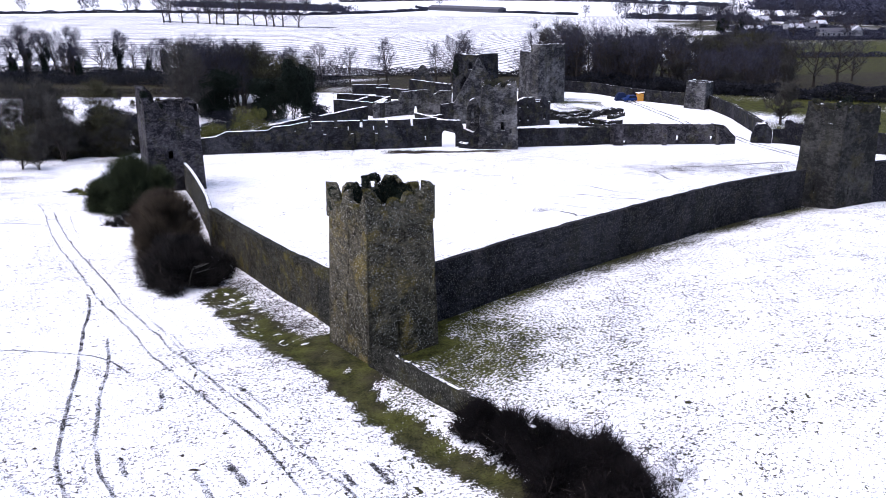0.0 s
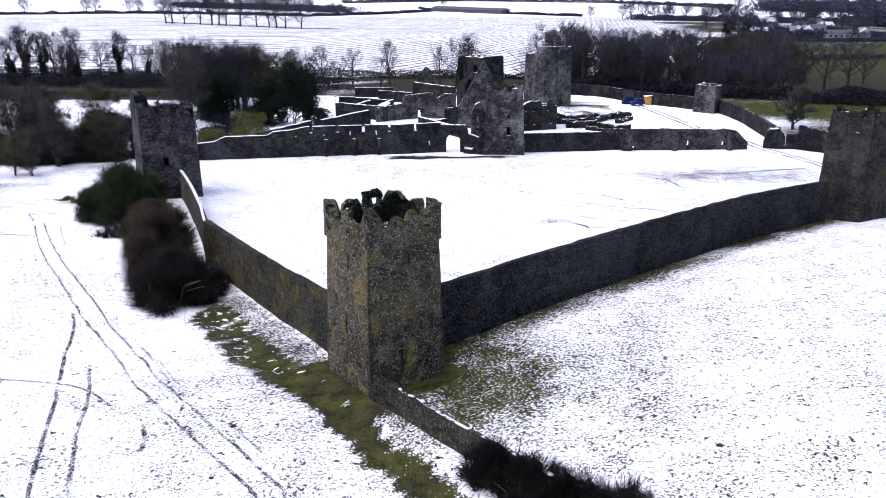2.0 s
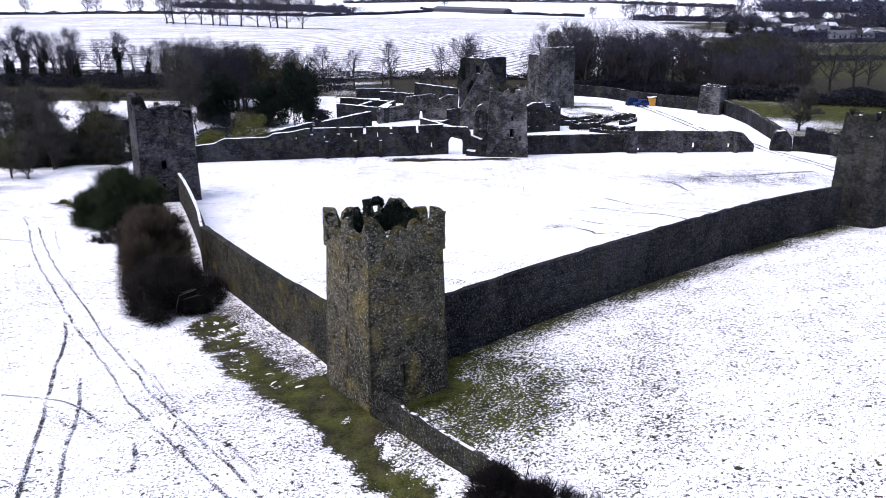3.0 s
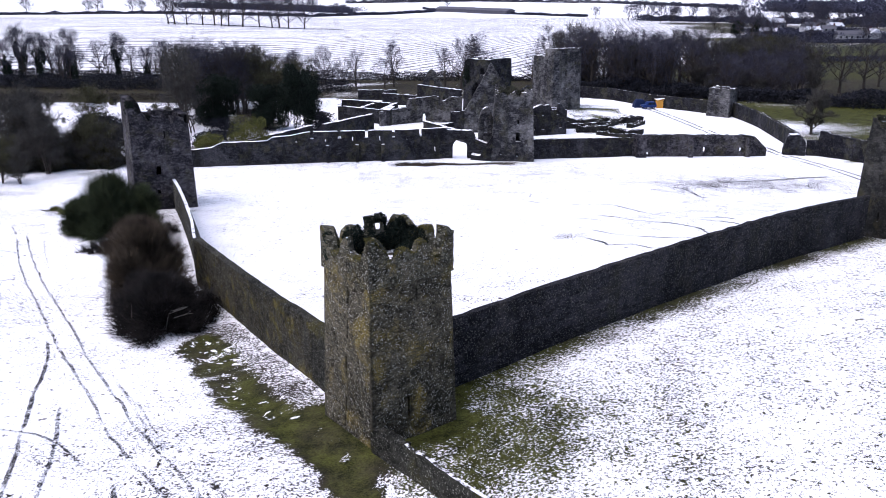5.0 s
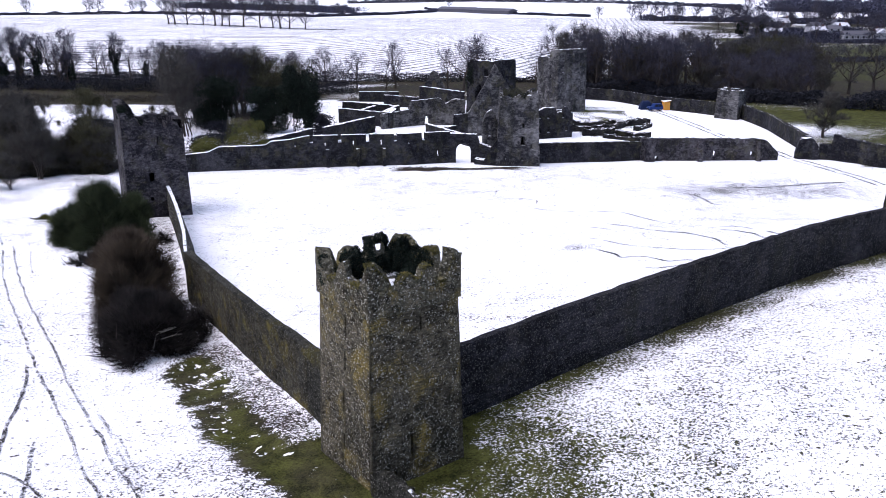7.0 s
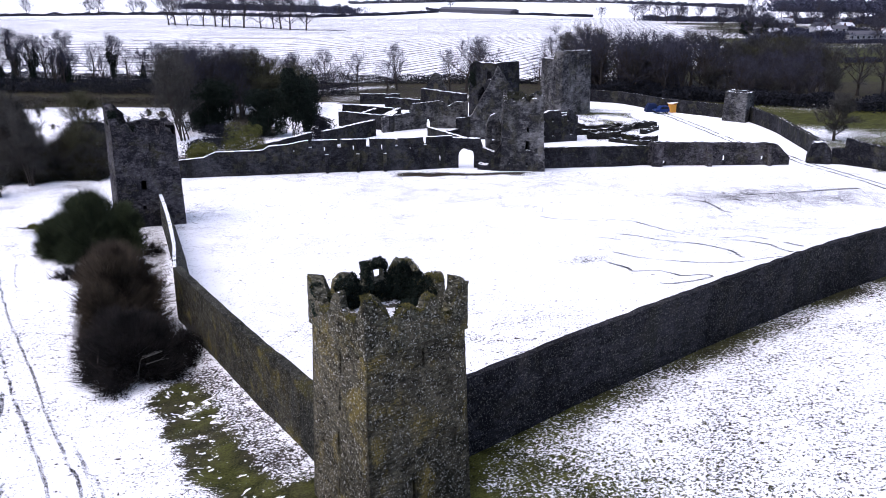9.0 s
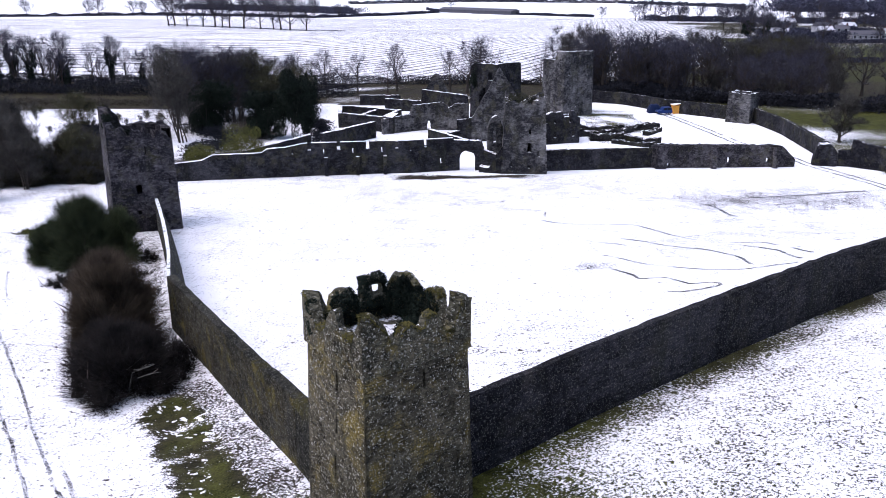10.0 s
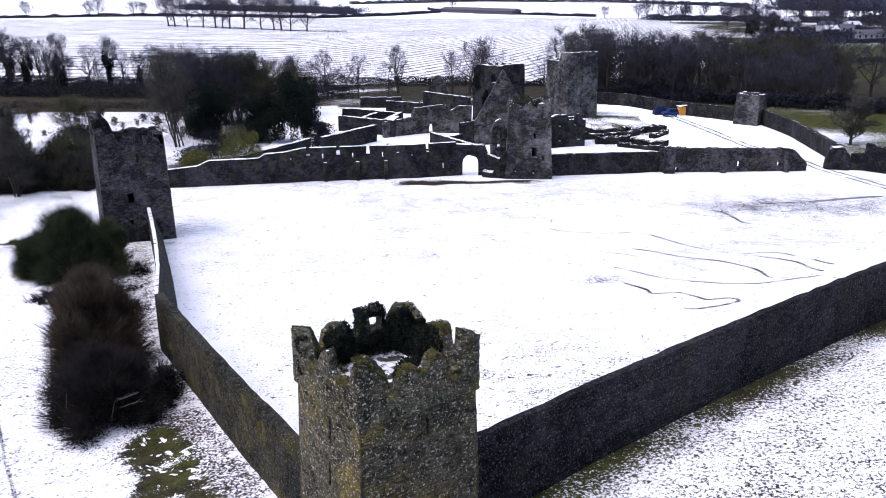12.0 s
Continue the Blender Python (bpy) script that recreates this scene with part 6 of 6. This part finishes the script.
def jeep():
    x, y = 46.6, 213.4
    th = thing("parked_jeep", x, y, gz(x, y), 12, "dark blue jeep parked on the snow near the site hut", "car")
    body = part("body", prism([(0.05, 0.45), (0.0, 0.75), (0.1, 1.0), (1.05, 1.08), (1.45, 1.72), (3.2, 1.75), (3.55, 1.1), (3.62, 0.7), (3.55, 0.42)], 0, 1.65), M_bluecar, th, "dark blue painted bodywork")
    part("side_window", prism([(1.3, 1.12), (1.55, 1.62), (2.25, 1.64), (2.25, 1.12)], -0.012, 0.02), M_glass, body, "dark glass")
    part("side_window", prism([(2.33, 1.12), (2.33, 1.64), (3.12, 1.64), (3.3, 1.12)], -0.012, 0.02), M_glass, body, "dark glass")
    part("bumper", box(-0.1, 0.06, 0.05, 1.6, 0.42, 0.62, 0.03), M_rubber, body)
    part("headlight", box(-0.02, 0.05, 0.12, 0.34, 0.72, 0.9, 0.03), M_steel, body)
    part("headlight", box(-0.02, 0.05, 1.31, 1.53, 0.72, 0.9, 0.03), M_steel, body)
    for wx in (0.75, 2.85):
        for wy in (0.12, 1.53):
            wheel(th, wx, wy, 0.36, 0.24)


def tarpaulin():
    x, y = 46.6, 217.6
    th = thing("tarpaulin_stack", x, y, gz(x, y), 5, "stack of materials under a dark blue tarpaulin", "stack")
    n, m, verts, faces = 16, 12, [], []
    for i in range(n + 1):
        for j in range(m + 1):
            u, v = i / n * 2 - 1, j / m * 2 - 1
            q = min(1, 2.2 * (1 - max(abs(u), abs(v)))) ** 0.5
            verts.append((1.5 * u, 1.2 * v, 2.0 * q + 0.14 * noise.noise((u * 3, v * 3, 1))))
    for i in range(n):
        for j in range(m):
            a = i * (m + 1) + j
            faces.append((a, a + m + 1, a + m + 2, a + 1))
    part("cover", (verts, faces), M_tarp, th, "creased blue tarpaulin", True)


site_hut()
jeep()
tarpaulin()


# ---------------------------------------------------------------- the village in the distance
def house(x, y, turn, w, d, h, label, wallmat=None, rise=0.7, snowy=True, chim=True, far=True):
    th = thing("house", x, y, gz(x, y), turn, label, "house", "houses of the village")
    body = part("wall", prism([(-w / 2, -0.3), (w / 2, -0.3), (w / 2, h), (-w / 2, h)], -d / 2, d / 2), wallmat or M_white, th)
    roof = part("roof",
                ([(-w / 2 - .3, -d / 2 - .3, h), (w / 2 + .3, -d / 2 - .3, h), (w / 2 + .3, d / 2 + .3, h), (-w / 2 - .3, d / 2 + .3, h), (-w / 2 - .3, 0, h + d * 0.5 * rise), (w / 2 + .3, 0, h + d * 0.5 * rise)],
                 [(0, 1, 5, 4), (2, 3, 4, 5), (0, 4, 3), (1, 2, 5), (3, 2, 1, 0)]), M_roof_snow if snowy else M_slate, th, "snow-covered roof" if snowy else "dark slate roof")
    if chim:
        part("chimney", box(w / 2 - 1.2, w / 2 - 0.4, -0.4, 0.4, h + d * 0.3 * rise, h + d * 0.5 * rise + 1.1, 0.04), M_red, roof, "brick chimney")
    for k in range(max(2, int(w / 3))):
        wx = -w / 2 + w * (k + 0.5) / max(2, int(w / 3))
        for wz in ((1.0,) if h < 4 else (1.0, 3.6)):
            part("window", box(wx - 0.5, wx + 0.5, -d / 2 - 0.06, -d / 2 + 0.05, wz, wz + 1.2), M_glass, th, "dark window")


for x, y, turn, w, d, h, snowy, mat, label in [
    (201, 486, 6, 7, 6, 4.4, True, M_white, "white two-storey house with a snowy roof"), (212.5, 492, -12, 7, 6, 4.6, False, M_white, "white two-storey house with a slate roof"),
    (206, 502, 20, 8, 7, 5.4, False, M_white, "white house with a slate roof"), (217, 472, 2, 18, 6, 2.8, False, M_white, "long low shed with a slate roof"),
    (228.5, 473, 92, 8, 6, 3.8, True, M_white, "pale gable-ended building with a snowy roof"), (215.5, 580, 10, 11, 8, 4.0, True, M_slate, "grey barn with a snowy roof"),
    (193, 527, 5, 11, 7, 2.8, False, M_red, "low red-brick farm building with a dark roof"), (183, 508, -8, 13, 6, 2.4, True, M_white, "low white cottage with a snowy roof"),
    (238, 560, 0, 10, 7, 4.6, False, M_white, "white house with a slate roof"), (234, 532, 14, 8, 6, 4.2, True, M_white, "white gabled house with a snowy roof")]:
    house(x, y, turn, w, d, h, label, mat, 0.7, snowy)
for x, y, h in ((162, 497, 9), (166, 501, 8), (174, 499, 10), (187, 520, 9)):
    shrub("conifer_tree", x, y, h * 0.55, h * 0.55, h, M_ivy, "dark evergreen garden tree near the houses", int(x), 2600, 0.4, 16, group="evergreens of the village")
lane = [(262, 620), (291, 694), (318, 752), (361, 837), (382, 905), (400, 985), (446, 1052)]
M_lane = plain("wet_slushy_asphalt", (0.13, 0.13, 0.145), 0.3, 0.6)
vs = []
for k, (x, y) in enumerate(lane):
    (ax, ay), (bx, by) = lane[max(k - 1, 0)], lane[min(k + 1, len(lane) - 1)]
    q = math.dist((ax, ay), (bx, by))
    vs += [(x - (by - ay) / q * o, y + (bx - ax) / q * o, gz(x, y) + 0.25) for o in (3.2, -3.2)]
tagged(new("road", mesh("road", vs, [(2 * k, 2 * k + 1, 2 * k + 3, 2 * k + 2) for k in range(len(lane) - 1)], M_lane)), "wet grey country road winding up between snowy fields", "road", kind="structure")
for x, y, w in ((6, 872, 46), (38, 832, 50)):
    th = thing("farm_shed", x, y, gz(x, y), -44, "long low dark grey farm shed", "shed", "farm sheds")
    part("wall", prism([(-w / 2, -0.2), (w / 2, -0.2), (w / 2, 3.2), (-w / 2, 3.2)], -6, 6), M_slate, th)
    part("roof", ([(-w / 2 - 1, -7, 3.1), (w / 2 + 1, -7, 3.1), (w / 2 + 1, 7, 3.1), (-w / 2 - 1, 7, 3.1), (-w / 2 - 1, 0, 5.2), (w / 2 + 1, 0, 5.2)], [(0, 1, 5, 4), (2, 3, 4, 5), (0, 4, 3), (1, 2, 5), (3, 2, 1, 0)]), M_slate, th, "grey sheeted roof")


# ---------------------------------------------------------------- rubble stones in the faces of the near walls
def clad_near_tower():
    """Stones of the tower's two outer faces: those of the upper front as parts, the rest joined."""
    skip = {0: SLITS[0], 3: SLITS[3]}
    loose, rest = [], []
    for k, (org, u, nrm) in {0: ((-2.5, -2.5, 0), (1, 0, 0), (0, -1, 0)), 3: ((-2.5, 2.1, 0), (0, -1, 0), (-1, 0, 0))}.items():
        less = 0.4 if k == 3 else 0.0
        shaft = stone_row_faces(org, u, nrm, 5.0 - less, 0.05, 8.95, 70 + k, skip[k], None, 0.25 / 9.0, (0.07, 0.19), (0.09, 0.32), 0.0, 0.036)
        prof = curve_at(TOWER_TOPS[k])
        o2 = (-2.6, org[1] * 1.04, 9.0)
        head = stone_row_faces(o2, u, nrm, 5.2 - less, 0.02, 2.6, 80 + k, (), lambda s: prof(s) - 0.14, 0, (0.09, 0.19), (0.11, 0.30), 0.0, 0.03)
        loose += head
        rest += shaft
    rest.sort(key=lambda q: -q[0][0].z)
    need = max(0, 300 - len(loose))
    loose, rest = (loose + rest[:need])[:300], rest[need:] + loose[300:]
    for k, vf in enumerate(loose):
        c = sum((Vector(v) for v in vf[0]), Vector()) / 8
        ob = part("stone", ([v - c for v in vf[0]], vf[1]), M_stone, TOWER)
        ob.location = c
    part("stonework", joined(rest), M_stone, TOWER, "weathered rubble facing", kind="stuff")


def clad_wall(name, line, height, seed, mat):
    """Rubble facing of one straight stretch of curtain wall, on its outer side."""
    (ax, ay), (bx, by) = line
    L = math.dist((ax, ay), (bx, by))
    u = Vector(((bx - ax) / L, (by - ay) / L, 0))
    nrm = Vector((u.y, -u.x, 0))
    parent = bpy.data.objects[name]
    x0, y0, z0 = parent.location
    got = []
    s = 0.0
    while s < L - 0.1:
        e = min(s + 4.0, L)
        za, zb = gz(ax + u.x * s, ay + u.y * s), gz(ax + u.x * e, ay + u.y * e)
        got += stone_row_faces((ax + u.x * s - x0, ay + u.y * s - y0, za - z0), u, nrm, e - s, 0.0, height((s + e) / 2) - 0.06, seed + int(s * 7), (), None, 0, (0.14, 0.3), (0.25, 0.7), (zb - za) / (e - s))
        s = e
    part("stonework", joined(got), mat, parent, "dark rubble facing", kind="stuff")


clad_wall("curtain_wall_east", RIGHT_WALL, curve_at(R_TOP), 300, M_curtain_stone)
clad_wall("curtain_wall_south", LEFT_WALL_NEAR[:2], curve_at([(0, 4.35), (26.5, 4.1)]), 500, M_south_stone)
clad_near_tower()
